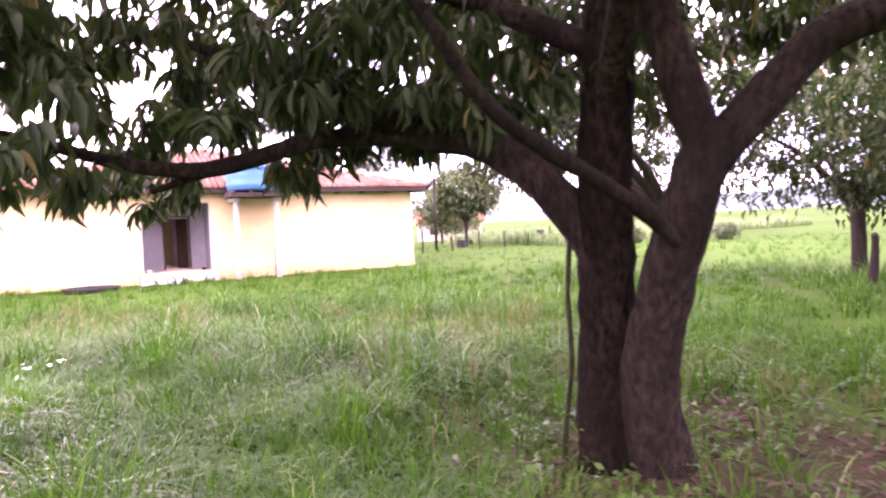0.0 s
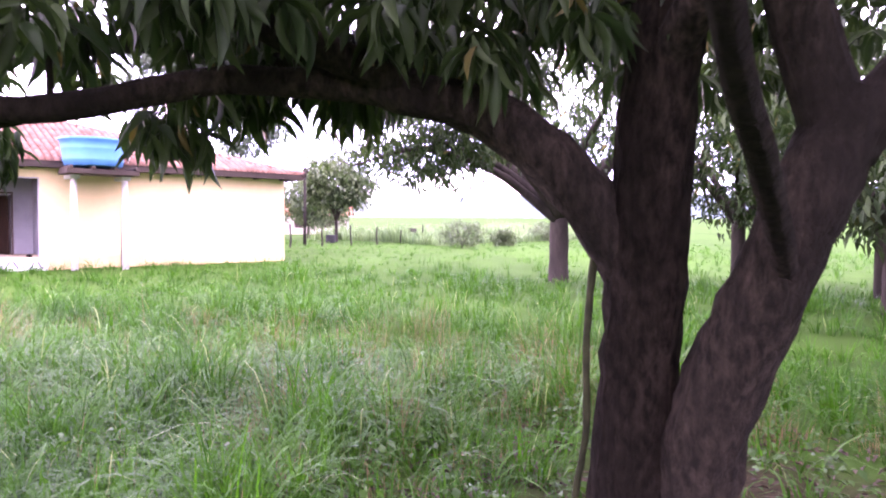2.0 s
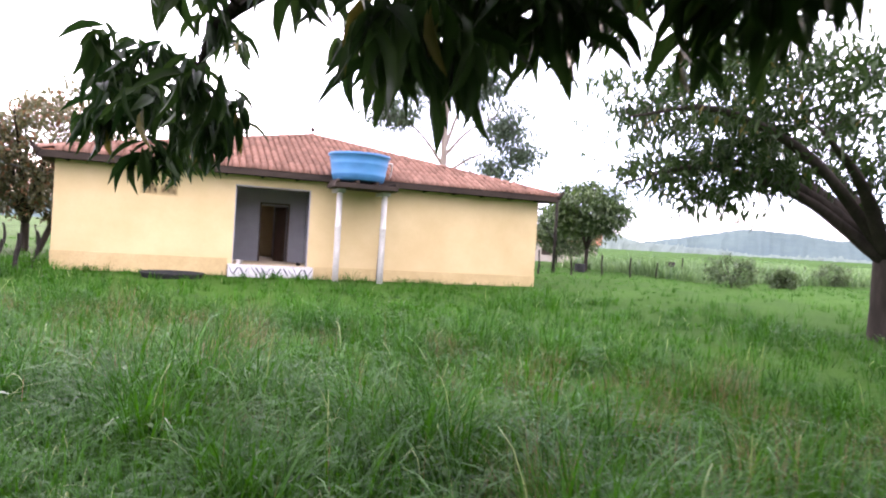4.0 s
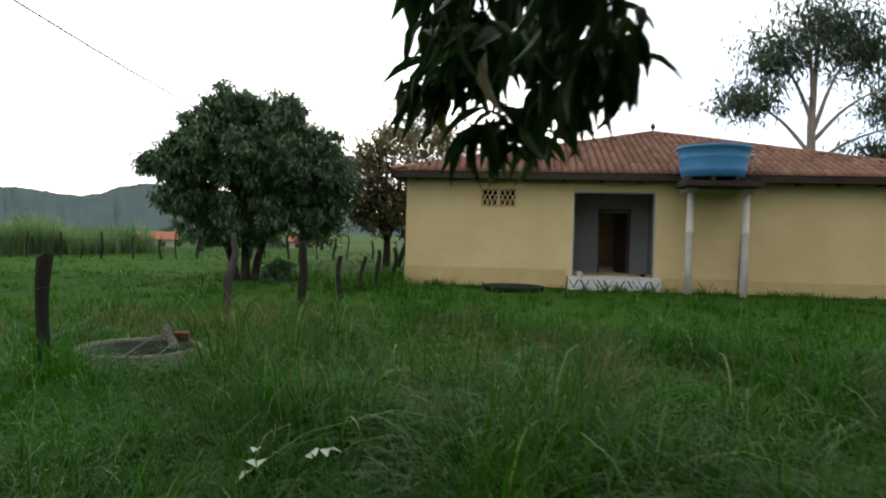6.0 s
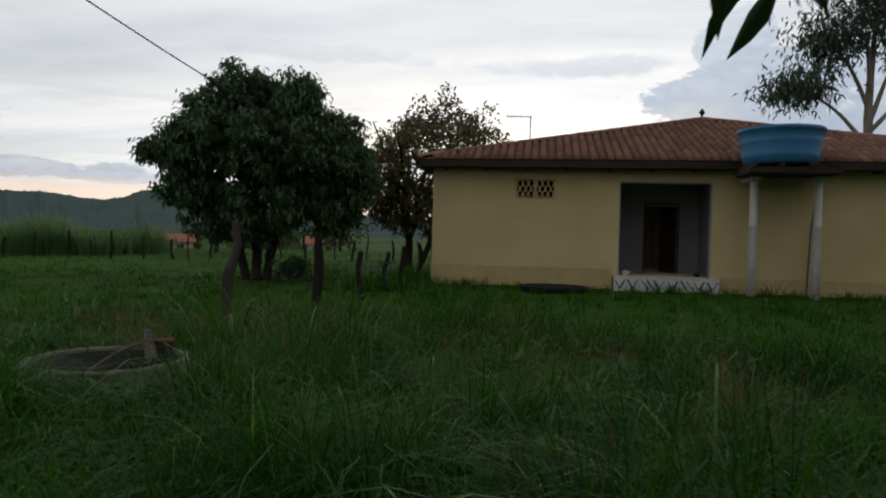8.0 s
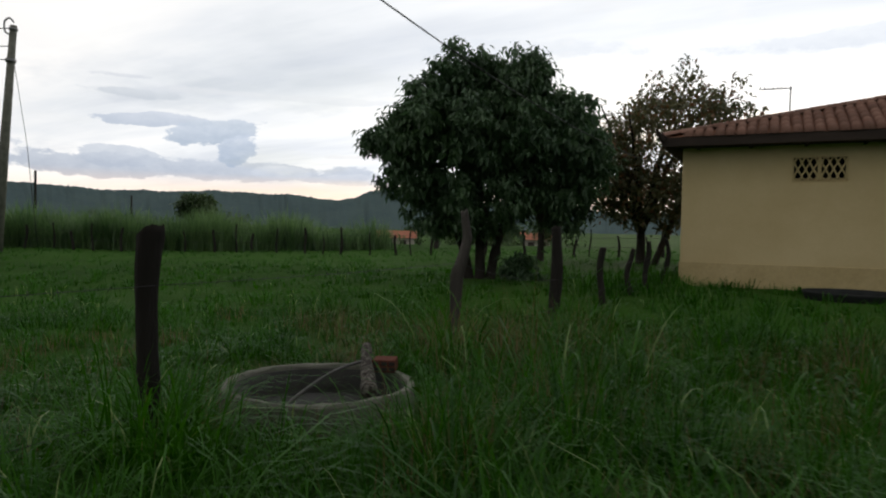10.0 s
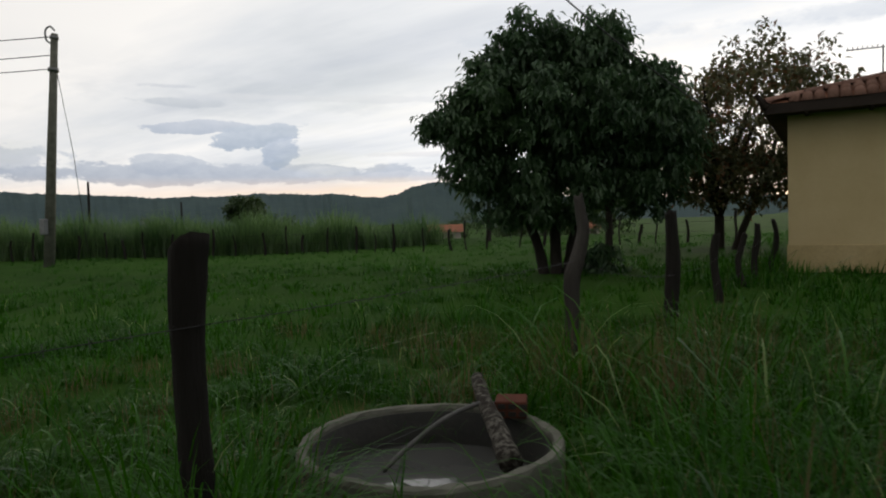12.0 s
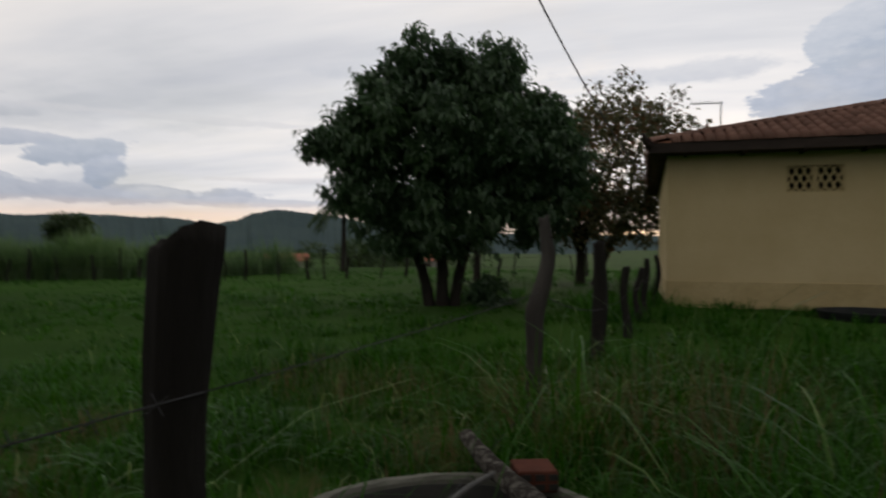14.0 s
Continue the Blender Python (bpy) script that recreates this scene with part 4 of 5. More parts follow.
    # tufts that hang beneath the level limb and its fellow, with gaps between
    for k, bunch in enumerate(((3.95, -18.9, 1.88), (4.3, -18.4, 2.0), (4.75, -18.5, 2.05), (2.6, -19.0, 1.72), (1.9, -19.1, 1.78), (5.2, -18.9, 2.15))):
        for _ in range(7):
            T.append((bunch[0] + rng.normal(0, 0.14), bunch[1] + rng.normal(0, 0.16), bunch[2] + rng.uniform(-0.12, 0.2)))
    # leaves above those limbs
    for n_, k in ((58, 6), (42, 7)):
        line = smooth_line(limbs[k][0], 6)[8:]
        for _ in range(n_):
            q = line[rng.integers(0, len(line))]
            T.append((q[0] + rng.normal(0, 0.35), q[1] + rng.normal(0, 0.45), q[2] + rng.uniform(0.16, 0.95)))
    # over the path, rising away from it
    for _ in range(60):
        x, y = rng.uniform(1.2, 5.6), rng.uniform(-20.4, -17.4)
        lo = max(2.02, 1.36 + 0.42 * (y + 20.1))
        T.append((x, y, lo + 0.9 * rng.random() ** 1.3))
    # the roof of the crown
    for _ in range(210):
        a, r = rng.random() * 2 * np.pi, 4.4 * math.sqrt(rng.random())
        x, y = 4.9 + r * math.cos(a), -20.6 + r * math.sin(a) * 0.95
        T.append((x, y, 2.45 + 2.2 * rng.random() * (1 - (r / 4.8) ** 2) + 0.25 * max(y + 19.0, 0)))
    # dark hanging leaves round the fork
    for _ in range(22):
        T.append((rng.uniform(4.6, 6.6), rng.uniform(-20.9, -19.6), rng.uniform(2.15, 2.9)))
    T = np.array(T)
    gap_ = path_gap(T[:, 0], T[:, 1])
    keep = np.hypot(gap_, np.maximum(T[:, 2] - 1.35, 0)) > 0.72
    T = T[keep]
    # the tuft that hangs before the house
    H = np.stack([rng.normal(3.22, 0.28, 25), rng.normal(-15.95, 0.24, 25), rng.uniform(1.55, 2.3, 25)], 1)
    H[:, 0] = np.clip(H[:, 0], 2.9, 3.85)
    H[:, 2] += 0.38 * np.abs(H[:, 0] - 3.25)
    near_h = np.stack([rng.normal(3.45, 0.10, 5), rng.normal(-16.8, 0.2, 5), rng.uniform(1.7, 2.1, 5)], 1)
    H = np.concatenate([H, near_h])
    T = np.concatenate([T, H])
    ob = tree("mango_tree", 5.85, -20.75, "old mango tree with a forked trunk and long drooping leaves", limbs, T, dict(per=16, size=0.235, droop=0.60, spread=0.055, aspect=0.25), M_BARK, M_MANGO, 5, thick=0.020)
    # thick upper crown added overhead to shade the ground: twigs and leaves
    top = []
    for _ in range(950):
        a, r = rng.random() * 2 * np.pi, 5.45 * math.sqrt(rng.random())
        x, y = 6.9 + r * math.cos(a), -21.3 + r * math.sin(a)
        top.append((x, y, 3.5 + 2.2 * rng.random() * (1 - (r / 5.5) ** 2) + 0.2 * max(y + 19, 0)))
    top = np.array(top)
    off = np.array([5.85, -20.75, gz(5.85, -20.75)])
    high = [limbs[0], limbs[2], limbs[3]] + limbs[8:11]
    v, t = grow(high, top, rng, 0.018)
    part("bough", mesh_np("bough", v - off, t, M_BARK), None, ob, smooth=True)
    v, t = rosettes(top, 18, 0.30, 0.5, rng, 0.12, 0.28)
    part("shade_crown", mesh_np("shade_crown", v - off, t, M_MANGO), None, ob)
    return ob


mango()


def field_tree(name, x, y, label, trunks, crown, n, leaf_args, bark, leaf_mat, seed, thick, wander=0.12, shell=0.5):
    rng = np.random.default_rng(seed)
    T = np.concatenate([blob_points(int(n * w), c, r, rng, shell) for c, r, w in crown])
    return tree(name, x, y, label, trunks, T, leaf_args, bark, leaf_mat, seed, thick, wander=wander)


def spread_limbs(x, y, z0, fork, reach, height, n, r0, seed):
    """A short trunk that parts into n limbs."""
    rng = np.random.default_rng(seed)
    out = [([(x, y, z0 - 0.25), (x + 0.03, y, z0 + 0.2), (x + 0.05, y + 0.03, fork)], (r0 * 1.3, r0, r0 * 0.9))]
    for k in range(n):
        a = 2 * math.pi * (k + rng.random() * 0.6) / n
        e = np.array([x + reach * math.cos(a), y + reach * math.sin(a), height * rng.uniform(0.75, 1.05)])
        s = np.array([x + 0.04, y + 0.02, fork - 0.05])
        m = s + (e - s) * 0.45 + np.array([0.1 * math.cos(a), 0.1 * math.sin(a), 0.15 * (height - fork)])
        out.append(([s, m, e], (r0 * 0.62, r0 * 0.42, r0 * 0.12)))
    return out


# second mango tree, bare on the side towards the house
def bare_fan(rng, centre, radii, n):
    return blob_points(n, centre, radii, rng, 0.2)


def second_mango():
    rng = np.random.default_rng(21)
    x, y = 18.1, -10.2
    limbs = spread_limbs(x, y, -0.5, 1.45, 4.0, 4.6, 8, 0.29, 3)
    limbs.append(([(x, y, 1.3), (16.2, -9.4, 2.7), (14.2, -8.6, 3.2), (12.4, -8.2, 2.7)], (0.15, 0.11, 0.07, 0.02)))
    limbs.append(([(x, y, 1.5), (15.6, -10.2, 3.4), (13.4, -9.8, 4.2), (11.6, -9.4, 3.9)], (0.15, 0.11, 0.07, 0.02)))
    bare = np.concatenate([bare_fan(rng, (13.2, -8.0, 3.4), (2.4, 2.2, 1.2), 190), bare_fan(rng, (12.4, -8.6, 4.6), (2.0, 1.9, 1.0), 110)])
    T = np.concatenate([blob_points(520, (17.9, -10.2, 4.5), (5.6, 5.4, 2.0), rng, 0.4), blob_points(130, (14.0, -9.6, 4.8), (3.0, 2.8, 1.2), rng, 0.3), blob_points(110, (15.0, -8.2, 3.1), (2.2, 2.0, 0.8), rng, 0.3)])
    ob = thing("mango_tree", x, y, gz(x, y), "wide mango tree with a forked trunk and bare outer twigs", "tree")
    off = np.array([x, y, gz(x, y)])
    v, t = grow(limbs, np.concatenate([T, bare]), rng, 0.017, 5, 0.2)
    part("trunk", mesh_np("trunk", v - off, t, M_BARK2), None, ob, smooth=True)
    few = bare[rng.random(len(bare)) < 0.3]
    v, t = join([rosettes(T, 14, 0.27, 0.5, rng, 0.2, 0.28), rosettes(few, 6, 0.2, 0.5, rng, 0.10, 0.30)])
    part("crown", mesh_np("crown", v - off, t, M_MANGO), None, ob)


second_mango()
# the two south of y -24 are unseen, added to shade the ground
for x_, y_, r_, sd_ in ((17.7, -18.6, 0.17, 22), (21.4, -17.4, 0.15, 25), (21.0, -14.1, 0.2, 26), (13.5, -24.5, 0.2, 27), (25.0, -21.5, 0.2, 23), (17.5, -25.5, 0.2, 24)):
    field_tree("mango_tree", x_, y_, "spreading mango tree farther along the row",
               spread_limbs(x_, y_, -0.5, 1.3, 2.6, 3.8, 6, r_, sd_),
               (((x_, y_, 3.4), (3.8, 3.6, 2.3), 1.0),), 400, dict(per=15, size=0.30, droop=0.5, spread=0.24, aspect=0.3, shape=LEAF_SHORT), M_BARK2, M_MANGO, sd_, 0.020)

# dense dark tree by the fence
g0 = gz(-4.4, -1.0)
field_tree("dense_tree", -4.4, -1.0, "dense dark-leaved tree with several slender trunks",
           [([(-4.55, -1.0, g0 - 0.3), (-4.75, -1.1, 0.5), (-5.1, -1.5, 1.6), (-5.3, -1.9, 3.0)], (0.13, 0.10, 0.08, 0.02)),
            ([(-4.35, -0.95, g0 - 0.3), (-4.35, -1.0, 0.6), (-4.3, -1.2, 2.0), (-4.1, -1.5, 4.2)], (0.14, 0.11, 0.09, 0.02)),
            ([(-4.15, -0.9, g0 - 0.3), (-4.0, -0.8, 0.6), (-3.4, -0.9, 1.9), (-2.8, -1.0, 3.2)], (0.13, 0.10, 0.08, 0.02)),
            ([(-4.45, -0.8, g0 - 0.3), (-4.5, -0.5, 0.7), (-4.6, 0.1, 2.0), (-4.7, 0.5, 3.5)], (0.12, 0.09, 0.07, 0.02))],
           [((-4.1 + 0.906 * dx, -1.3 + 0.42 * dx + dy, z), (r, rd, r * 0.85), w) for dx, dy, z, r, rd, w in (
               (-0.45, -0.3, 4.35, 0.80, 0.9, 0.08), (0.75, -0.2, 4.30, 0.80, 0.9, 0.08), (-1.05, -0.3, 3.75, 0.85, 0.9, 0.07), (-1.6, -0.4, 3.0, 0.75, 0.8, 0.06), (-2.25, -0.5, 2.85, 0.36, 0.3, 0.014),
               (-1.45, -0.3, 2.1, 0.75, 0.9, 0.06), (-0.45, -0.2, 3.1, 1.35, 1.9, 0.18), (0.85, 0.0, 3.1, 1.35, 1.9, 0.16), (1.8, 0.2, 3.6, 0.75, 0.9, 0.06), (2.2, 0.2, 2.7, 0.85, 1.0, 0.07),
               (1.6, 0.1, 1.8, 0.95, 1.1, 0.07), (0.1, -0.1, 1.75, 1.2, 1.4, 0.09), (-0.8, -0.1, 1.45, 0.85, 1.0, 0.06), (0.7, 0.5, 0.0, 0.45, 0.45, 0.02))], 1400,
           dict(per=28, size=0.205, droop=0.55, spread=0.10, aspect=0.33, shape=LEAF_SHORT), M_BARK2, M_LEAFL, 31, 0.014, shell=0.35)
# sparse russet tree behind it
field_tree("sparse_tree", -2.6, 9.8, "sparse russet-leaved tree with sky showing through",
           spread_limbs(-2.6, 9.8, -0.4, 0.9, 2.0, 5.2, 7, 0.17, 13) + [([(-2.2, 9.9, -0.5), (-1.7, 9.9, 0.8), (-1.0, 9.8, 2.6), (-0.6, 9.6, 4.6)], (0.13, 0.11, 0.08, 0.02))],
           (((-1.4, 9.8, 4.1), (3.1, 2.6, 2.5), 0.70), ((-3.9, 9.4, 3.2), (1.5, 1.5, 1.6), 0.14), ((-1.9, 9.6, 2.2), (2.5, 2.0, 1.1), 0.24)), 1050,
           dict(per=13, size=0.22, droop=0.4, spread=0.18, aspect=0.5, shape=LEAF_SHORT), M_BARK2, M_LEAFRED, 32, 0.018, 0.16)
# dark round tree between the two
field_tree("round_tree", -6.0, 8.5, "dark round tree behind the fence", spread_limbs(-6.0, 8.5, -0.5, 1.2, 1.5, 3.6, 5, 0.13, 14),
           (((-6.0, 8.5, 3.3), (2.3, 2.2, 1.9), 1.0),), 420, dict(per=16, size=0.26, droop=0.4, spread=0.2, aspect=0.45, shape=LEAF_SHORT), M_BARK2, M_LEAFL, 33, 0.016)
# tall gum tree behind the house
EUX, EUY = 15.5, 11.5
eul = [([(EUX, EUY, -0.5), (EUX + 0.05, EUY, 3.0), (EUX - 0.05, EUY, 6.2), (EUX + 0.1, EUY + 0.1, 9.0), (EUX + 0.2, EUY, 11.2)], (0.24, 0.20, 0.16, 0.10, 0.03))]
for (sx, sz, ex, ez, ey) in ((0.0, 4.6, 3.6, 6.4, 0.4), (0.0, 5.0, -2.9, 7.6, 0.3), (0.0, 6.0, 1.6, 9.8, -0.6), (0.0, 6.4, -1.7, 9.6, 0.5), (0.0, 5.6, 2.6, 7.9, -0.8), (0.0, 7.0, -0.6, 10.6, -0.5)):
    eul.append(([(EUX + sx, EUY, sz), (EUX + ex * 0.45, EUY + ey * 0.4, sz + (ez - sz) * 0.6), (EUX + ex, EUY + ey, ez)], (0.10, 0.06, 0.02)))
field_tree("gum_tree", EUX, EUY, "tall gum tree with clumped grey-green foliage", eul,
           (((EUX + 0.5, EUY, 10.6), (2.3, 1.8, 1.7), 0.24), ((EUX - 2.7, EUY, 7.4), (1.6, 1.4, 0.9), 0.13), ((EUX + 3.3, EUY, 7.4), (1.7, 1.4, 1.5), 0.17), ((EUX - 1.5, EUY, 9.4), (1.7, 1.3, 1.3), 0.14), ((EUX + 2.2, EUY, 9.4), (1.8, 1.4, 1.4), 0.15), ((EUX + 3.0, EUY, 5.2), (1.9, 1.2, 0.8), 0.09), ((EUX + 4.5, EUY, 6.0), (1.2, 1.0, 1.0), 0.08)), 820,
           dict(per=12, size=0.34, droop=0.6, spread=0.36, aspect=0.26, shape=LEAF_SHORT), M_EUBARK, M_LEAFEU, 41, 0.010, 0.16, shell=0.05)
for k, (x, y, c, r, n) in enumerate(((17.5, 14.5, 2.9, 2.2, 260), (20.2, 15.5, 2.6, 1.8, 200), (27.6, 16.6, 3.8, 2.5, 380), (31.5, 27.0, 3.0, 2.6, 240), (36.5, 33.0, 2.4, 2.6, 200), (26.0, 30.0, 2.6, 2.6, 200))):
    field_tree("field_tree", x, y, "dark field tree with a clear trunk and leafy crown", spread_limbs(x, y, gz(x, y), 1.3 if c > 3.2 else 0.8, r * 0.7, c + r * 0.5, 6, 0.12, 50 + k),
               (((x, y, c), (r, r, r * 0.72), 1.0),), int(n * 1.2), dict(per=14, size=0.34, droop=0.4, spread=0.32, aspect=0.5, shape=LEAF_SHORT), M_BARK2, M_LEAFFAR, 60 + k, 0.014)
# small and far trees to the west
for k, (x, y, c, r, n) in enumerate(((-28.5, 13.3, 1.6, 1.05, 230), (-30, 60, 0.2, 3.0, 110), (-34, 62, 0.4, 2.6, 90), (-24, 48, 0.8, 2.4, 90), (-78, 84, -0.6, 4.0, 100), (-88, 78, -0.5, 4.5, 100), (-16, 44, 1.2, 2.6, 90), (-40, 100, -0.8, 4.5, 100), (-100, 60, 0, 4.0, 90), (-76, 128, 0.0, 4.5, 100), (-64, 126, 0.2, 4.5, 100))):
    field_tree("distant_tree", x, y, "small dark tree across the field", spread_limbs(x, y, gz(x, y), gz(x, y) + 1.0, r * 0.6, c + r * 0.4, 5, 0.08 + 0.02 * r, 80 + k),
               (((x, y, c + 0.4), (r, r, r * 0.75), 1.0),), n, dict(per=13, size=0.15 + 0.10 * r, droop=0.4, spread=0.12 * r, aspect=0.5, shape=LEAF_SHORT), M_BARK2, M_LEAFFAR, 90 + k, 0.015)
# coconut palm far behind the dense tree
def palm(x, y, top, label):
    rng = np.random.default_rng(66)
    z0 = gz(x, y)
    ob = thing("palm_tree", x, y, z0, label, "tree")
    h = top - z0
    part("trunk", mesh_np("trunk", *tube(smooth_line([(0, 0, -0.3), (0.1, 0, h * 0.4), (0.05, 0, h)], 5), np.linspace(0.2, 0.12, 11), 9, 0.1, 2)), M_BARK2, ob, smooth=True)
    for k in range(15):
        a = 2 * math.pi * (k + rng.random() * 0.5) / 15
        rise = rng.uniform(-0.3, 1.1)
        s = np.linspace(0, 1, 9)
        L = rng.uniform(1.9, 2.5)
        rib = np.stack([0.05 + np.cos(a) * L * s * 0.9, np.sin(a) * L * s * 0.9, h + rise * s * 1.3 - 1.9 * s ** 2.2], 1)
        ch = [tube(rib, np.linspace(0.03, 0.008, 9), 5, 0, 1, caps=False)]
        pos, direc = [], []
        for q in np.linspace(0.12, 0.98, 26):
            c = np.array([np.interp(q, s, rib[:, i]) for i in range(3)])
            for side in (-1, 1):
                pos.append(c)
                direc.append((-math.sin(a) * side + math.cos(a) * 0.5, math.cos(a) * side + math.sin(a) * 0.5, -0.9))
        direc = np.array(direc)
        direc /= np.linalg.norm(direc, axis=1, keepdims=True)
        ch.append(leaves(np.array(pos), direc, np.full(len(pos), 0.62), np.full(len(pos), 0.07), LEAF_SHORT, rng))
        part("frond", mesh_np("frond", *join(ch), M_LEAFFAR), None, ob)


palm(-19.6, 26.7, 4.3, "tall palm with drooping feathery fronds across the paddock")
# bushes in the field to the east
for k, (x, y, r) in enumerate(((28.7, 5.2, 1.35), (33.0, 6.0, 0.8), (44, 12, 1.2), (38, 3, 0.8))):
    field_tree("bush", x, y, "low leafy bush standing in the field", spread_limbs(x, y, gz(x, y), gz(x, y) + 0.2, r * 0.6, gz(x, y) + r * 1.1, 6, 0.04, 120 + k),
               (((x, y, gz(x, y) + r * 0.65), (r, r, r * 0.65), 1.0),), 110, dict(per=13, size=0.18, droop=0.3, spread=0.12, aspect=0.5, shape=LEAF_SHORT), M_BARK2, M_LEAFFAR, 130 + k, 0.015)

# ---------------------------------------------------------------- fence, well, poles
def bark_stake(pts, radii, sides, seed, broken=0.035, groove=0.13):
    """A split, weathered stake: long grooves, knots, and a torn top."""
    line = smooth_line(pts, 6)
    rr = np.interp(np.linspace(0, 1, len(line)), np.linspace(0, 1, len(radii)), radii)
    v, t = tube(line, rr, sides, 0.0, seed)
    n = len(line)
    for i in range(n):
        for k in range(sides):
            a = 2 * math.pi * k / sides
            q = Vector((math.cos(a) * 2.2 + seed * 3.7, math.sin(a) * 2.2, line[i][2] * 0.9))
            f = 1 + groove * noise.noise(q) + groove * 0.6 * noise.noise(q * 2.7) + 0.05 * noise.noise(Vector((q.x, q.y, line[i][2] * 9)))
            at = i * sides + k
            v[at] = line[i] + (v[at] - line[i]) * f
            if i >= n - 2:
                v[at][2] += broken * (1 if i == n - 1 else 0.4) * (noise.noise(Vector((math.cos(a) * 0.8, math.sin(a) * 0.8, seed * 1.9))) * 2.0 + 0.25 * noise.noise(Vector((math.cos(a) * 3, math.sin(a) * 3, seed))))
    v[-1][2] -= broken * 0.6
    return v, t


def gnarled_post(x, y, top, r, lean=(0, 0), pale=False, seed=0, label="", bend=0.03, sides=12, group="fence posts", taper=0.22, line=None, radii=None):
    z0 = gz(x, y)
    h = top - z0
    if line is None:
        s = np.linspace(-0.25, 1, 8)
        line = np.stack([lean[0] * s + bend * np.sin(s * 5 + seed), lean[1] * s + bend * np.cos(s * 4 + seed), s * h], 1)
        radii = r * (1.12 - taper * np.clip(s, 0, 1) + 0.10 * np.sin(s * 7 + seed))
    v, t = bark_stake(line, radii, sides, seed)
    ob = thing("fence_post", x, y, z0, label or "weathered rough wooden fence post", "post", group)
    part("stake", mesh_np("stake", v, t, M_POSTPALE if pale else M_POST), None, ob, smooth=True)
    return ob


FENCE = [(-1.95, -17.6, 0.80), (-1.375, -12.79, 0.85), (-1.27, -8.90, 1.10), (-0.93, -6.24, 0.95), (-0.68, -4.45, 0.64), (-0.52, -2.9, 0.60), (-0.42, -1.7, 0.72), (-0.22, -0.55, 0.80)]
gnarled_post(*FENCE[0], 0.07, seed=3)
gnarled_post(*FENCE[1], 0.051, seed=5, sides=26, label="thick dark weathered fence post with a split flat top",
             line=[(0.03, 0.01, -0.3), (0.02, 0.01, 0.2), (0.0, 0.0, 0.55), (-0.012, 0.0, 0.9), (0.0, 0.0, 1.15), (0.012, 0.004, 1.30)], radii=(0.066, 0.064, 0.060, 0.060, 0.068, 0.071))
gnarled_post(*FENCE[2], 0.054, pale=True, seed=8, sides=22, label="crooked grey fence post leaning, bleached on one side",
             line=[(-0.03, -0.02, -0.3), (0.0, 0.0, 0.1), (0.025, 0.015, 0.5), (0.03, 0.02, 0.85), (0.075, 0.04, 1.02), (0.12, 0.07, 1.25), (0.105, 0.06, 1.42), (0.085, 0.05, 1.58)], radii=(0.058, 0.056, 0.060, 0.072, 0.062, 0.052, 0.045, 0.036))
gnarled_post(*FENCE[3], 0.080, seed=11, bend=0.015, sides=16, label="stout dark fence post in tall grass")
gnarled_post(*FENCE[4], 0.055, seed=14)
gnarled_post(*FENCE[5], 0.048, seed=15, bend=0.05)
gnarled_post(*FENCE[6], 0.055, seed=16)
gnarled_post(*FENCE[7], 0.048, seed=17, bend=0.05)
gnarled_post(17.8, -16.15, gz(17.8, -16.15) + 1.15, 0.085, seed=18)


def barbed_wire(a, b, sag, seed, barbs=True):
    a, b = np.array(a), np.array(b)
    s = np.linspace(0, 1, 15)
    pts = a + (b - a) * s[:, None]
    pts[:, 2] -= sag * 4 * s * (1 - s)
    ch = [tube(pts, [0.0021] * 15, 5, 0, 1)]
    if barbs:
        L = np.linalg.norm(b - a)
        for q in np.arange(0.05, 1, 0.14 / L):
            p = a + (b - a) * q
            p[2] -= sag * 4 * q * (1 - q)
            for k in range(2):
                d = np.array([0.02, 0.008 - 0.016 * k, 0.018 * (1 - 2 * k)])
                ch.append(tube([p - d, p + d], [0.0016, 0.0008], 4, 0, 1, caps=False))
    ob = new("barbed_wire", mesh_np("barbed_wire", *join(ch), M_WIRE))
    tagged(ob, "thin rusty barbed wire strung between fence posts", "wire", "fence wires")


for k in range(len(FENCE) - 1):
    (x0, y0, t0), (x1, y1, t1) = FENCE[k], FENCE[k + 1]
    for j, hgt in enumerate((0.30, 0.66) if k > 2 else (0.25, 0.62)):
        za = 0.52 if j and k < 3 else gz(x0, y0) + hgt
        zc = 0.52 if j and k < 2 else gz(x1, y1) + hgt
        barbed_wire((x0 + 0.06, y0, za), (x1 + 0.06, y1, zc), 0.012 if j and k < 2 else 0.05 + 0.02 * j, k, k < 3)

# far fence across the paddock
FF = []
for k in range(40):
    s = k / 39
    x, y = -42.0 + 39.0 * s + 0.3 * math.sin(k * 1.7), -1.6 + 21.0 * s + 0.5 * math.sin(s * 5)
    FF.append((x, y))
    gnarled_post(x, y, gz(x, y) + 1.15 + 0.25 * math.sin(k * 2.3), 0.05 + 0.015 * math.sin(k * 3.1), lean=(0.08 * math.sin(k * 1.3), 0.0), seed=100 + k, sides=7, label="thin dark stake of the far paddock fence", group="far fence posts")
for hgt in (0.5, 0.95):
    ch = [tube([(x0, y0, gz(x0, y0) + hgt), (x1, y1, gz(x1, y1) + hgt)], [0.006] * 2, 4, 0, 1, caps=False) for (x0, y0), (x1, y1) in zip(FF[:-1], FF[1:])]
    tagged(new("fence_wire", mesh_np("fence_wire", *join(ch), M_WIRE)), "fence wire along the far paddock", "wire", "fence wires")
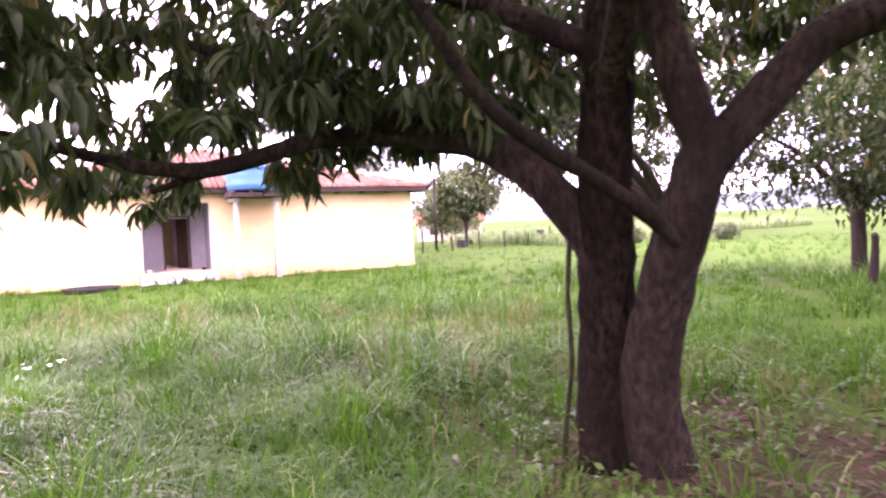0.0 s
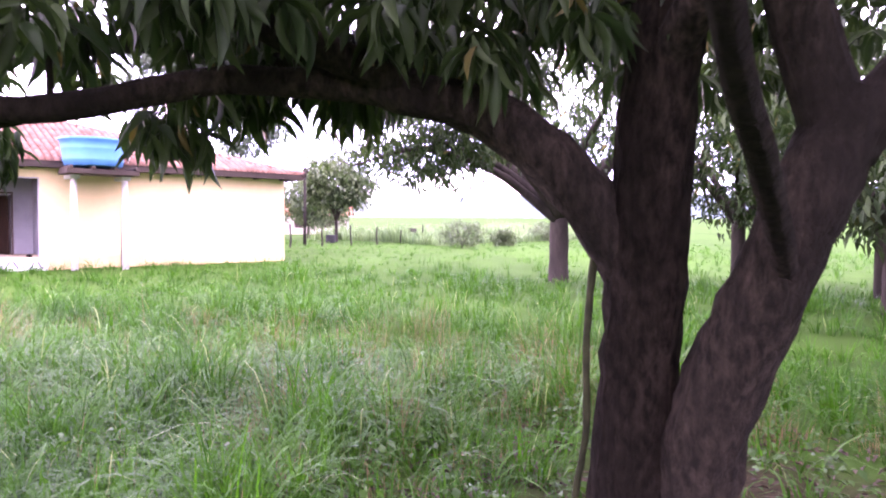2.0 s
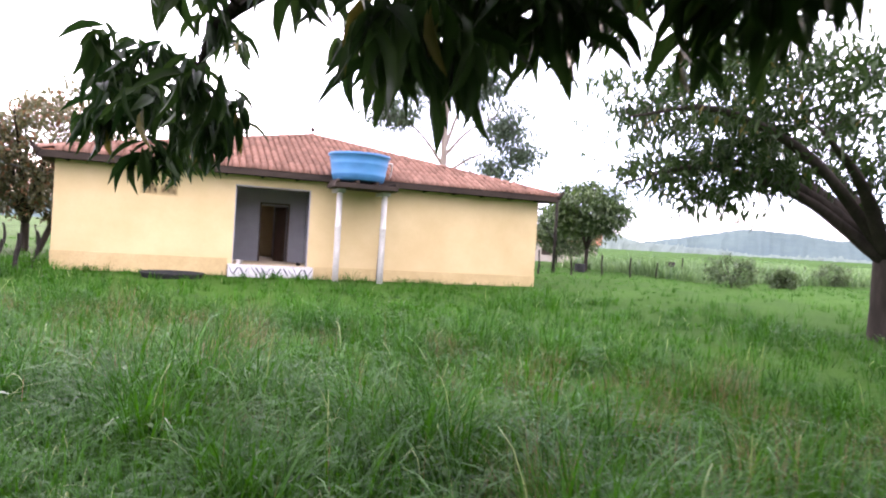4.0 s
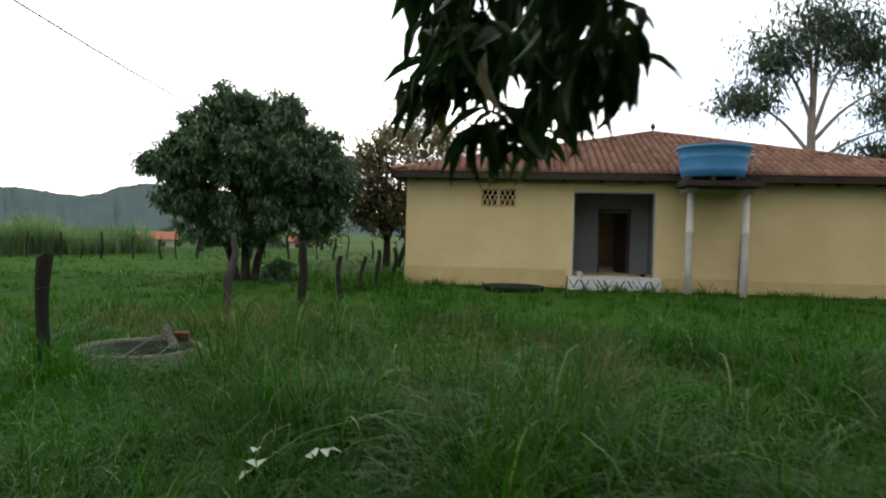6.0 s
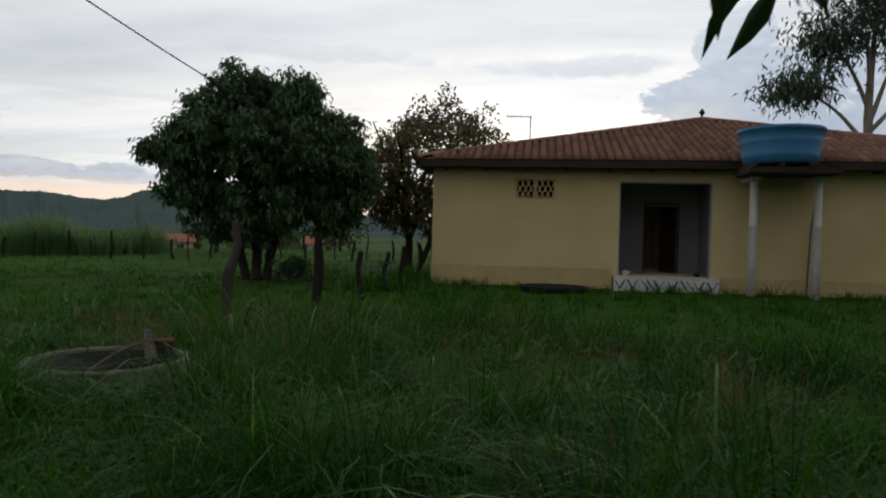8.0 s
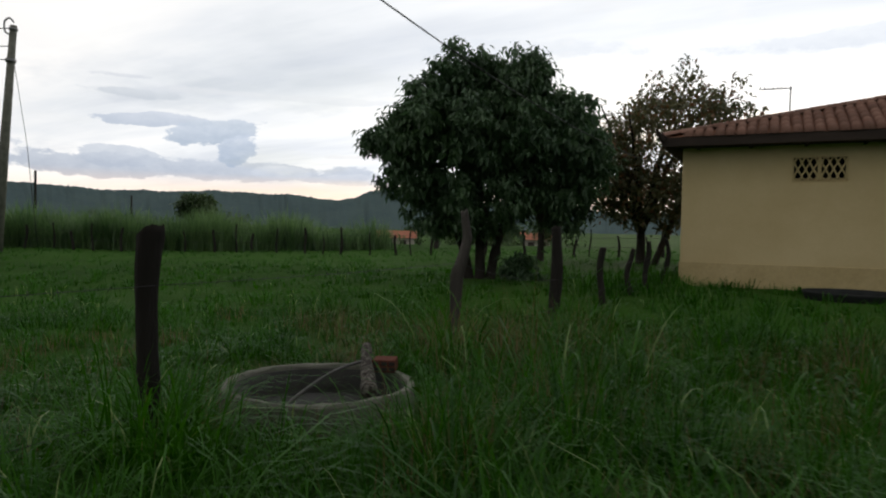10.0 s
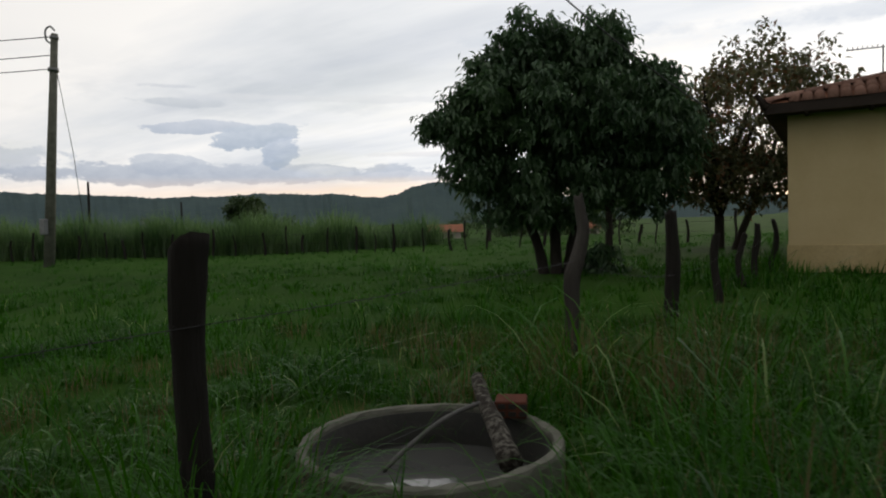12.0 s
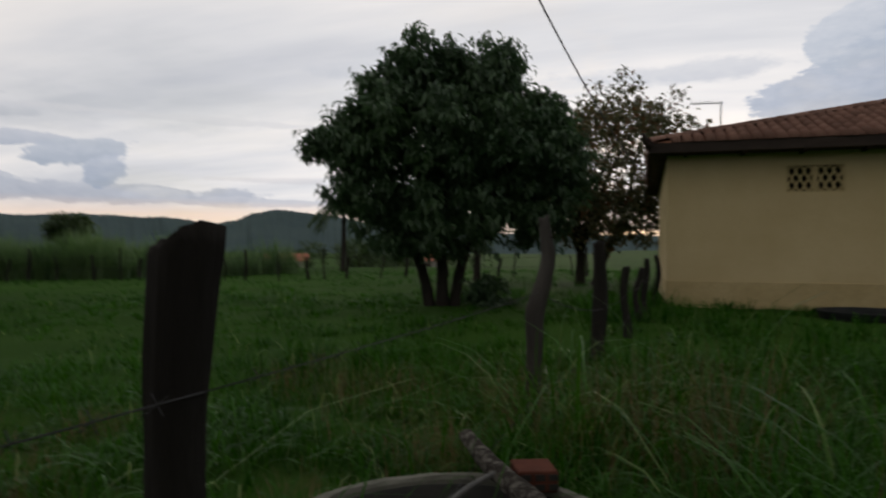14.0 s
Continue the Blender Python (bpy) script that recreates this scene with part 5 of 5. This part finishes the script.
for k in range(14):
    x, y = 18.5 + 2.3 * k, 10.0 + 0.5 * k
    gnarled_post(x, y, gz(x, y) + 1.1 + 0.2 * math.sin(k * 2.3), 0.05, seed=200 + k, sides=7, label="thin stake of the field fence", group="field fence posts")

# the round well or cattle trough
CX, CY, CZ = -1.15, -11.45, -0.27
well = thing("cistern_ring", CX, CY, gz(CX, CY), "low round concrete cistern ring holding water", "cistern")
zb = gz(CX, CY)


def ring_wall():
    n, bm = 56, bmesh.new()
    rng = np.random.default_rng(4)
    prof = ((-0.30, 0.70, 0), (CZ - zb - 0.02, 0.705, 0), (CZ - zb, 0.695, 1), (CZ - zb, 0.652, 1), (CZ - zb - 0.018, 0.645, 0), (-0.30, 0.640, 0))
    rs = []
    for z, r, lip in prof:
        row = []
        for k in range(n):
            a = 2 * math.pi * k / n
            w = 0.008 * math.sin(a * 5) + rng.normal(0, 0.003)
            row.append(bm.verts.new(((r + w) * math.cos(a), (r + w) * math.sin(a), z + (rng.normal(0, 0.004) if lip else 0))))
        rs.append(row)
    for a, b in zip(rs[:-1], rs[1:]):
        for k in range(n):
            bm.faces.new((a[k], a[(k + 1) % n], b[(k + 1) % n], b[k]))
    bmesh.ops.recalc_face_normals(bm, faces=bm.faces)
    return bm


part("ring", ring_wall(), M_CONCRETE, well, "worn grey concrete rim, pale along the edge", smooth=False)
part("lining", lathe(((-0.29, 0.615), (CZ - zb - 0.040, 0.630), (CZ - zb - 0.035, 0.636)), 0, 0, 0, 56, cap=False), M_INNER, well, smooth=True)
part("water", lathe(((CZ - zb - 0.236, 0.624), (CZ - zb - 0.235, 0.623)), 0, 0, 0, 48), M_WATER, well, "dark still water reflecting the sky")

brick = thing("hollow_brick", -0.93, -10.86, CZ, "red hollow clay brick resting on the rim", "brick", turn=22)


def hollow_brick():
    bm = box(-0.10, 0.085, -0.095, 0.095, 0.001, 0.10, 0.006)
    for i in range(2):
        for j in range(3):
            x = -0.062 + j * 0.062
            z = 0.028 + i * 0.044
            box(x - 0.024, x + 0.024, -0.098, -0.094, z - 0.016, z + 0.016, bm=bm)
    return bm


part("brick_body", hollow_brick(), M_BRICK, brick)
# dark plates on the brick's face, painted shade in place of open hollows
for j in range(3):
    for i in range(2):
        part("hole_shade", box(-0.084 + j * 0.062, -0.04 + j * 0.062, -0.101, -0.0985, 0.014 + i * 0.044, 0.042 + i * 0.044), M_INNER, brick)
log = new("log", mesh_np("log", *tube(smooth_line([(-1.36, -10.48, CZ + 0.10), (-1.12, -10.86, CZ + 0.06), (-0.86, -11.24, CZ + 0.05), (-0.60, -11.62, CZ + 0.01)], 5), np.linspace(0.042, 0.058, 16), 12, 0.25, 3), M_LOG))
log.data.shade_smooth()
tagged(log, "short lichen-spotted log lying across the rim", "log")
hose = new("hose", mesh_np("hose", *tube(smooth_line([(-0.98, -10.90, CZ + 0.055), (-1.10, -10.95, CZ + 0.07), (-1.25, -11.15, CZ), (-1.38, -11.35, CZ - 0.13), (-1.46, -11.46, CZ - 0.23)], 6), [0.014] * 25, 8), M_HOSE))
hose.data.shade_smooth()
tagged(hose, "grey hose running from the brick into the water", "hose")

# concrete power pole with a bracket, and its lines
PX, PYY = -25.25, 0.1
pole = thing("power_pole", PX, PYY, gz(PX, PYY), "tapered grey concrete power pole with a hooked bracket", "power pole")
ph = 8.45 - gz(PX, PYY)
part("shaft", mesh_np("shaft", *tube([(0, 0, -0.3), (0.29, 0.15, ph * 0.5), (0.58, 0.30, ph)], [0.20, 0.165, 0.12], 10)), M_CONCRETE, pole, smooth=True)
part("collar", mesh_np("collar", *tube([(0.48, 0.25, ph - 1.42), (0.49, 0.255, ph - 1.28)], [0.19, 0.19], 12)), M_METAL, pole)
part("collar", mesh_np("collar", *tube([(0.565, 0.29, ph - 0.2), (0.572, 0.295, ph - 0.1)], [0.16, 0.16], 12)), M_METAL, pole)
part("hook", mesh_np("hook", *tube(smooth_line([(0.44, 0.2, ph - 0.35), (0.28, 0.15, ph - 0.2), (0.26, 0.15, ph + 0.15), (0.45, 0.22, ph + 0.28), (0.60, 0.3, ph + 0.12)], 5), [0.035] * 21, 6)), M_METAL, pole, smooth=True)
part("meter_box", box(-0.06, 0.28, -0.26, -0.10, 1.25, 1.85, 0.02), M_METAL, pole, "small grey meter box")
part("guy_wire", mesh_np("guy_wire", *tube([(0.55, 0.32, ph - 1.3), (1.1, 0.5, ph - 4.5), (1.6, 0.6, 0.5)], [0.012] * 3, 5)), M_WIRE, pole)


def cable(name, a, b, sag, r, label):
    a, b = np.array(a, dtype=float), np.array(b, dtype=float)
    s = np.linspace(0, 1, 33)
    p = a + (b - a) * s[:, None]
    p[:, 2] -= sag * 4 * s * (1 - s)
    tagged(new(name, mesh_np(name, *tube(p, [r] * 33, 5), M_WIRE)), label, "cable", "overhead cables")


pz = 8.45
for dz, dx in ((-0.1, 0.0), (-0.8, 0.1), (-1.3, 0.0)):
    cable("overhead_cable", (PX + dx + 0.52, PYY + 0.27, pz + dz), (PX - 34, PYY - 22, pz + dz + 0.6), 0.9, 0.018, "overhead power line leaving the pole")
cable("overhead_cable", (-0.24, 2.2, 2.52), (-2.6, -24.6, 6.2), 1.34, 0.008, "thin service cable slung from the house eave")
svc = thing("service_pole", -2.7, -24.7, gz(-2.7, -24.7), "plain wooden service pole", "power pole")
part("shaft", mesh_np("shaft", *tube([(0, 0, -0.3), (0, 0, 6.8)], [0.11, 0.08], 10)), M_POST, svc, smooth=True)
for k, (x, y, h) in enumerate(((-67, 28, 6.3), (-95, 20, 6.0), (-80, 50, 5.0))):
    p_ = thing("distant_pole", x, y, gz(x, y), "far slim power pole", "power pole")
    part("shaft", mesh_np("shaft", *tube([(0, 0, -0.3), (0, 0, h - gz(x, y))], [0.16, 0.12], 7)), M_POST, p_)
p_ = thing("field_pole", 22.9, 12.6, gz(22.9, 12.6), "slender wooden pole behind the house", "power pole")
part("shaft", mesh_np("shaft", *tube([(0, 0, -0.3), (0.02, 0, 4.6)], [0.10, 0.08], 8)), M_POST, p_)
bk = thing("dark_drum", 26.7, 15.8, gz(26.7, 15.8), "small dark drum under the field tree", "drum")
part("drum_body", lathe(((0, 0.32), (0.03, 0.34), (0.5, 0.34), (0.53, 0.30)), 0, 0, 0, 16), M_BLACK, bk)
bk = thing("field_stump", 33.0, 15.0, gz(33, 15), "dark tree stump in the field", "stump")
part("stump_body", mesh_np("stump_body", *tube([(0, 0, -0.2), (0, 0, 0.5), (0.02, 0, 1.0)], [0.36, 0.32, 0.30], 10, 0.2, 3)), M_POST, bk)


def far_house(x, y, z, w, d, h, rise, turn, label):
    ob = thing("farmhouse", x, y, z, label, "house", turn=turn)
    part("wall", box(-w / 2, w / 2, -d / 2, d / 2, -1.0, h), M_FARWALL, ob)
    bm = bmesh.new()
    e = 0.5
    c = [bm.verts.new(p) for p in ((-w / 2 - e, -d / 2 - e, h), (w / 2 + e, -d / 2 - e, h), (w / 2 + e, d / 2 + e, h), (-w / 2 - e, d / 2 + e, h))]
    r = [bm.verts.new(p) for p in ((-w / 2 - e, 0, h + rise), (w / 2 + e, 0, h + rise))]
    for f in ((c[0], c[1], r[1], r[0]), (c[2], c[3], r[0], r[1]), (c[1], c[2], r[1]), (c[3], c[0], r[0]), (c[3], c[2], c[1], c[0])):
        bm.faces.new(f)
    bmesh.ops.recalc_face_normals(bm, faces=bm.faces)
    part("roof", bm, M_FARROOF, ob)
    for k in range(2):
        part("window", box(-w * 0.3 + k * w * 0.45, -w * 0.3 + k * w * 0.45 + 1.0, -d / 2 - 0.04, -d / 2 - 0.01, h * 0.35, h * 0.8), M_DARKWOOD, ob)


far_house(-59.5, 89, -2.7, 6.6, 4.5, 2.2, 1.3, 28, "low white farmhouse with an orange tiled roof across the field")
far_house(-34, 92, -2.3, 4.4, 4, 2.0, 1.2, 18, "small far outbuilding with an orange tiled roof")
far_house(41.5, 42.5, gz(41.5, 42.5), 7.0, 5.0, 2.1, 1.3, -35, "far whitewashed house with a red tiled roof")

# woody vine hanging by the trunk
vine = new("hanging_vine", mesh_np("hanging_vine", *tube(smooth_line([(5.52, -20.50, 1.30), (5.50, -20.46, 0.75), (5.53, -20.44, 0.25), (5.52, -20.38, -0.15), (5.50, -20.34, -0.55)], 6), [0.019] * 25, 7, 0.3, 5), M_VINE))
vine.data.shade_smooth()
tagged(vine, "thin green vine hanging beside the tree trunk", "vine")


# ---------------------------------------------------------------- grass and crops (uncountable)
def blades(x, y, z, length, width, lean, rng, segs=3, az=None):
    """Arching blades from root places."""
    n = len(x)
    az = rng.random(n) * 2 * np.pi if az is None else az
    dirx, diry = np.cos(az), np.sin(az)
    sx, sy = -diry, dirx
    V = np.zeros((n, 2 * segs + 1, 3), dtype=np.float32)
    for k in range(segs + 1):
        s = k / segs
        out = lean * length * (0.35 * s + 0.55 * s ** 2.2)
        up_ = length * (s - 0.40 * lean * s ** 3.0 - 0.16 * lean * lean * s ** 4)
        cx, cy, cz = x + dirx * out, y + diry * out, z + up_
        w = width * (1 - 0.75 * s) * 0.5 * (0.7 + 0.3 * min(1, s * 4 + 0.4))
        if k < segs:
            V[:, 2 * k] = np.stack([cx - sx * w, cy - sy * w, cz], 1)
            V[:, 2 * k + 1] = np.stack([cx + sx * w, cy + sy * w, cz], 1)
        else:
            V[:, 2 * segs] = np.stack([cx, cy, cz], 1)
    tri = []
    for k in range(segs - 1):
        a = 2 * k
        tri += [(a, a + 1, a + 3), (a, a + 3, a + 2)]
    a = 2 * (segs - 1)
    tri.append((a, a + 1, a + 2))
    T = np.array(tri)[None] + (np.arange(n) * (2 * segs + 1))[:, None, None]
    return V.reshape(-1, 3), T.reshape(-1, 3)


def free_of_things(x, y):
    ok = ~((x > -0.05) & (x < 14.85) & (y > -0.05) & (y < 8.3))
    ok &= ~((x > 4.5) & (x < 7.1) & (y > -0.4) & (y < 0.1))
    ok &= np.hypot(x - CX, y - CY) > 0.79
    ok &= np.hypot(x - 3.12, y + 1.45) > 0.84
    ok &= np.hypot(x - 5.85, y + 20.75) > 0.42
    return ok


def meadow(name, n, box_, near, far_, size, width, lean, seed, segs, tuft, mat, label, zmax=None):
    """Blades in tufts over a stretch of field, thinned by the distance from the path."""
    rng = np.random.default_rng(seed)
    m = max(1, int(n / tuft))
    cx, cy = rng.uniform(box_[0], box_[1], m * 3), rng.uniform(box_[2], box_[3], m * 3)
    g = path_gap(cx, cy)
    dens = 0.5 + 0.5 * np.sin(cx * 1.1 + 1.3 * np.sin(cy * 0.7)) * np.sin(cy * 0.9 + 1.1 * np.sin(cx * 0.6))
    ok = (g >= near) & (g < far_) & (rng.random(m * 3) < 0.45 + 0.55 * dens)
    bare = np.hypot(cx - 6.4, cy + 21.0)
    ok &= (bare > 1.9 + 0.5 * np.sin(cx * 3 + cy * 2)) | (rng.random(m * 3) < 0.18)
    cx, cy = cx[ok][:m], cy[ok][:m]
    hgt = 0.70 + 0.5 * (0.5 + 0.5 * np.sin(cx * 0.8 + 2) * np.cos(cy * 0.7 + 1))
    hgt *= np.where(cx < -1.6, 0.55, 1.0) * np.where(bare[ok][:m] < 2.6, 0.55, 1.0) * (1 - 0.35 * ss(cy, -6, -1) * (cx > 0))
    hgt *= rng.uniform(0.65, 1.3, len(cx)) * (0.84 + 0.42 * np.sin(cx * 2.3 + 1.7 * np.sin(cy * 1.3)) * np.sin(cy * 2.0 + 1.4 * np.sin(cx * 1.1)))
    hgt *= (0.50 + 0.50 * ss(np.hypot(cx - CX, cy - CY), 0.85, 1.5))
    dx = rng.normal(0, 0.035 + 0.014 * tuft ** 0.5, len(cx) * tuft)
    dy = rng.normal(0, 0.035 + 0.014 * tuft ** 0.5, len(cx) * tuft)
    x, y = np.repeat(cx, tuft) + dx, np.repeat(cy, tuft) + dy
    az = np.arctan2(dy, dx) + rng.normal(0, 0.7, len(x))
    H = np.repeat(hgt, tuft) * size * rng.uniform(0.5, 1.15, len(x))
    H = np.where(path_gap(x, y) < 0.75, np.minimum(H, 0.44), H)
    ok = free_of_things(x, y)
    x, y, H, az = x[ok], y[ok], H[ok], az[ok]
    v, t = blades(x, y, ground_z(x, y) - 0.02, H, width * rng.uniform(0.6, 1.3, len(x)), lean * rng.uniform(0.25, 1.25, len(x)), rng, segs, az)
    ob = new(name, mesh_np(name, v, t, mat))
    tagged(ob, label, "grass", kind="stuff")


meadow("grass", 105000, (-5, 10, -27, -7), 0.0, 3.2, 0.76, 0.0135, 1.2, 1, 5, 26, M_GRASS, "lush tall green grass arching over")
meadow("grass", 100000, (-9, 16, -28, -1), 3.0, 8.0, 0.64, 0.015, 1.1, 2, 4, 20, M_GRASS, "lush tall green grass of the yard")
meadow("grass", 95000, (-22, 30, -34, 16), 7.5, 18.0, 0.48, 0.021, 0.95, 3, 3, 14, M_GRASS, "green meadow grass round the house")
meadow("grass", 60000, (-48, 55, -45, 45), 17.0, 45.0, 0.42, 0.035, 0.6, 4, 2, 8, M_PASTURE, "short green pasture grass farther out")
meadow("tall_grass", 4200, (-5, 10, -21, -5), 1.0, 5.5, 0.92, 0.020, 1.7, 12, 6, 8, M_TALLGRASS, "broad arching grass blades, a few painted pale as glints")
meadow("seed_grass", 14000, (-5, 10, -22, -5), 1.2, 7.0, 0.72, 0.0045, 0.5, 5, 3, 60, M_DRYGRASS, "feathery brownish seed heads among the grass")
meadow("seed_stalks", 700, (-4, 9, -22, -6), 0.7, 6.0, 0.72, 0.007, 0.10, 6, 3, 2, M_DRYGRASS, "thin upright dry stalks in the grass")


def crop(name, area, n, height, seed, mat, label, per=9, width=0.05):
    rng = np.random.default_rng(seed)
    x, y = area(rng, n)
    x, y = np.repeat(x, per), np.repeat(y, per)
    x, y = x + rng.normal(0, 0.10, len(x)), y + rng.normal(0, 0.10, len(x))
    H = height * rng.uniform(0.5, 1.1, len(x)) * (0.78 + 0.3 * np.sin(x * 0.9) * np.sin(y * 0.8 + x * 0.3))
    v, t = blades(x, y, ground_z(x, y), H, width * rng.uniform(0.6, 1.3, len(x)), rng.uniform(0.1, 0.75, len(x)), rng, 3)
    tagged(new(name, mesh_np(name, v, t, mat)), label, "crop", kind="stuff")


def cane_area(rng, n):
    s, d = rng.random(n), rng.random(n) ** 1.5
    return -52 + 29 * s + 3 * d, -7.5 + 18.5 * s + 0.4 + 12 * d


def corn_area(rng, n):
    s, d = rng.random(n), rng.random(n)
    return 30 + 45 * s, 8 + 20 * s * 0.6 + 16 * d


crop("tall_fodder_grass", cane_area, 3600, 2.65, 7, M_CANE, "tall cane-like fodder grass beyond the paddock", 9, 0.07)
crop("young_maize", corn_area, 4000, 1.55, 8, M_CANE, "rows of young maize in the field", 8, 0.10)


# broad-leaved weeds, the pale one near the path, and leaf litter under the tree
def weeds(name, spots, per, size, mat, label, seed, lift=0.25):
    rng = np.random.default_rng(seed)
    spots = np.array(spots)
    tips = np.stack([spots[:, 0], spots[:, 1], ground_z(spots[:, 0], spots[:, 1]) + lift], 1)
    v, t = rosettes(tips, per, size, 0.05, rng, 0.07, 0.55, LEAF_SHORT)
    tagged(new(name, mesh_np(name, v, t, mat)), label, "weed", kind="stuff")


rw = np.random.default_rng(77)
wx, wy = rw.uniform(-1, 9, 260), rw.uniform(-22, -6, 260)
keep_ = (path_gap(wx, wy) > 0.8) & free_of_things(wx, wy)
weeds("broad_weeds", np.stack([wx[keep_], wy[keep_]], 1), 9, 0.085, M_WEED, "broad-leaved green weeds among the grass", 5)
wx, wy = rw.uniform(4, 10, 200), rw.uniform(-23, -17, 200)
keep_ = (path_gap(wx, wy) > 1.0) & free_of_things(wx, wy)
weeds("broad_weeds", np.stack([wx[keep_], wy[keep_]], 1), 10, 0.075, M_WEED, "small leafy weeds under the mango tree", 6, 0.18)
weeds("pale_weed", [(2.01, -15.40), (2.2, -15.22)], 4, 0.10, M_PALELEAF, "pale silvery broad-leaved weed by the path", 7, 0.34)

rng_l = np.random.default_rng(9)
nl = 1500
a_, r_ = rng_l.random(nl) * 2 * np.pi, 2.6 * np.sqrt(rng_l.random(nl))
lx, ly = 6.3 + r_ * np.cos(a_), -21.0 + r_ * np.sin(a_)
dv = np.stack([np.cos(a_ * 7), np.sin(a_ * 7), rng_l.uniform(-0.1, 0.35, nl)], 1)
v, t = leaves(np.stack([lx, ly, ground_z(lx, ly) + 0.015], 1), dv, rng_l.uniform(0.08, 0.18, nl), rng_l.uniform(0.03, 0.05, nl), LEAF_SHORT, rng_l)
tagged(new("leaf_litter", mesh_np("leaf_litter", v, t, M_LITTER)), "dry brown mango leaves on the bare soil", "leaf litter", kind="stuff")

# ---------------------------------------------------------------- roof tiles, last
def tile_mesh():
    v, t = [], []
    L, r = 0.46, 0.095
    for q, (rr, lift) in enumerate(((r * 1.05, 0.0), (r * 0.92, 0.030))):
        for s in range(6):
            an = math.pi * s / 5
            v.append((math.cos(an) * rr, q * L, math.sin(an) * rr * 0.85 + lift * (1 - q) + 0.012))
    for s in range(5):
        t += [(s, s + 1, s + 7), (s, s + 7, s + 6)]
    t += [(0, s + 2, s + 1) for s in range(4)]
    return np.array(v), np.array(t)


def tile_slope(a, b, near_first):
    """Rows of barrel tiles on the slope whose eave runs from a to b; yields poses."""
    a, b = Vector(a), Vector(b)
    e = (b - a).normalized()
    foot = a + e * (APEX - a).dot(e)
    upv = (APEX - foot)
    H = upv.length
    upn = upv.normalized()
    nrm = e.cross(upn)
    rot = Matrix((e, upn, nrm)).transposed().to_4x4()
    La, Lb = (foot - a).length, (b - foot).length
    out = []
    rows_, pitch = int(H / 0.40), 0.205
    rng = random.Random(5)
    for r in range(rows_):
        f = 1 - (r * 0.40 + 0.25) / H
        x = -La * f
        x = math.ceil(x / pitch) * pitch
        while x < Lb * f:
            p = foot + e * (x + rng.uniform(-0.006, 0.006)) + upn * (r * 0.40 - 0.05 + rng.uniform(-0.012, 0.012)) + nrm * 0.006
            out.append(Matrix.Translation(p) @ rot @ Matrix.Rotation(rng.uniform(-0.02, 0.02), 4, "Z"))
            x += pitch
    return out


tv, tt = tile_mesh()
tile_me = mesh_np("tile", tv, tt, M_TILE)
tile_me.shade_smooth()
front = tile_slope((EX0, EY0, EZ), (EX1, EY0, EZ), True)
left = tile_slope((EX0, EY1, EZ), (EX0, EY0, EZ), False)
right = tile_slope((EX1, EY0, EZ), (EX1, EY1, EZ), False)
front.sort(key=lambda m: (abs(m.translation.x - 5.0) > 3.6, m.translation.z))
for m in front[:300]:
    ob = new("tile", tile_me)
    ob.parent = roof
    ob.matrix_world = m
ch = []
for m in front[300:] + left + right:
    mm = np.array(m)
    ch.append((tv @ mm[:3, :3].T + mm[:3, 3], tt))
M_TILE2 = M_TILE.copy()
rest = mesh_np("tiles", *join(ch))
nt2 = M_TILE2.node_tree
for n_ in nt2.nodes:
    if n_.type == "OBJECT_INFO":
        isl_ = nd(nt2, "NewGeometry").outputs["Random Per Island"]
        for l_ in list(n_.outputs["Random"].links):
            nt2.links.new(isl_, l_.to_socket)
rest.materials.append(M_TILE2)
rest.shade_smooth()
ob = new("tiles", rest)
ob.parent = roof
tagged(ob, "weathered clay barrel tiles", kind="stuff")
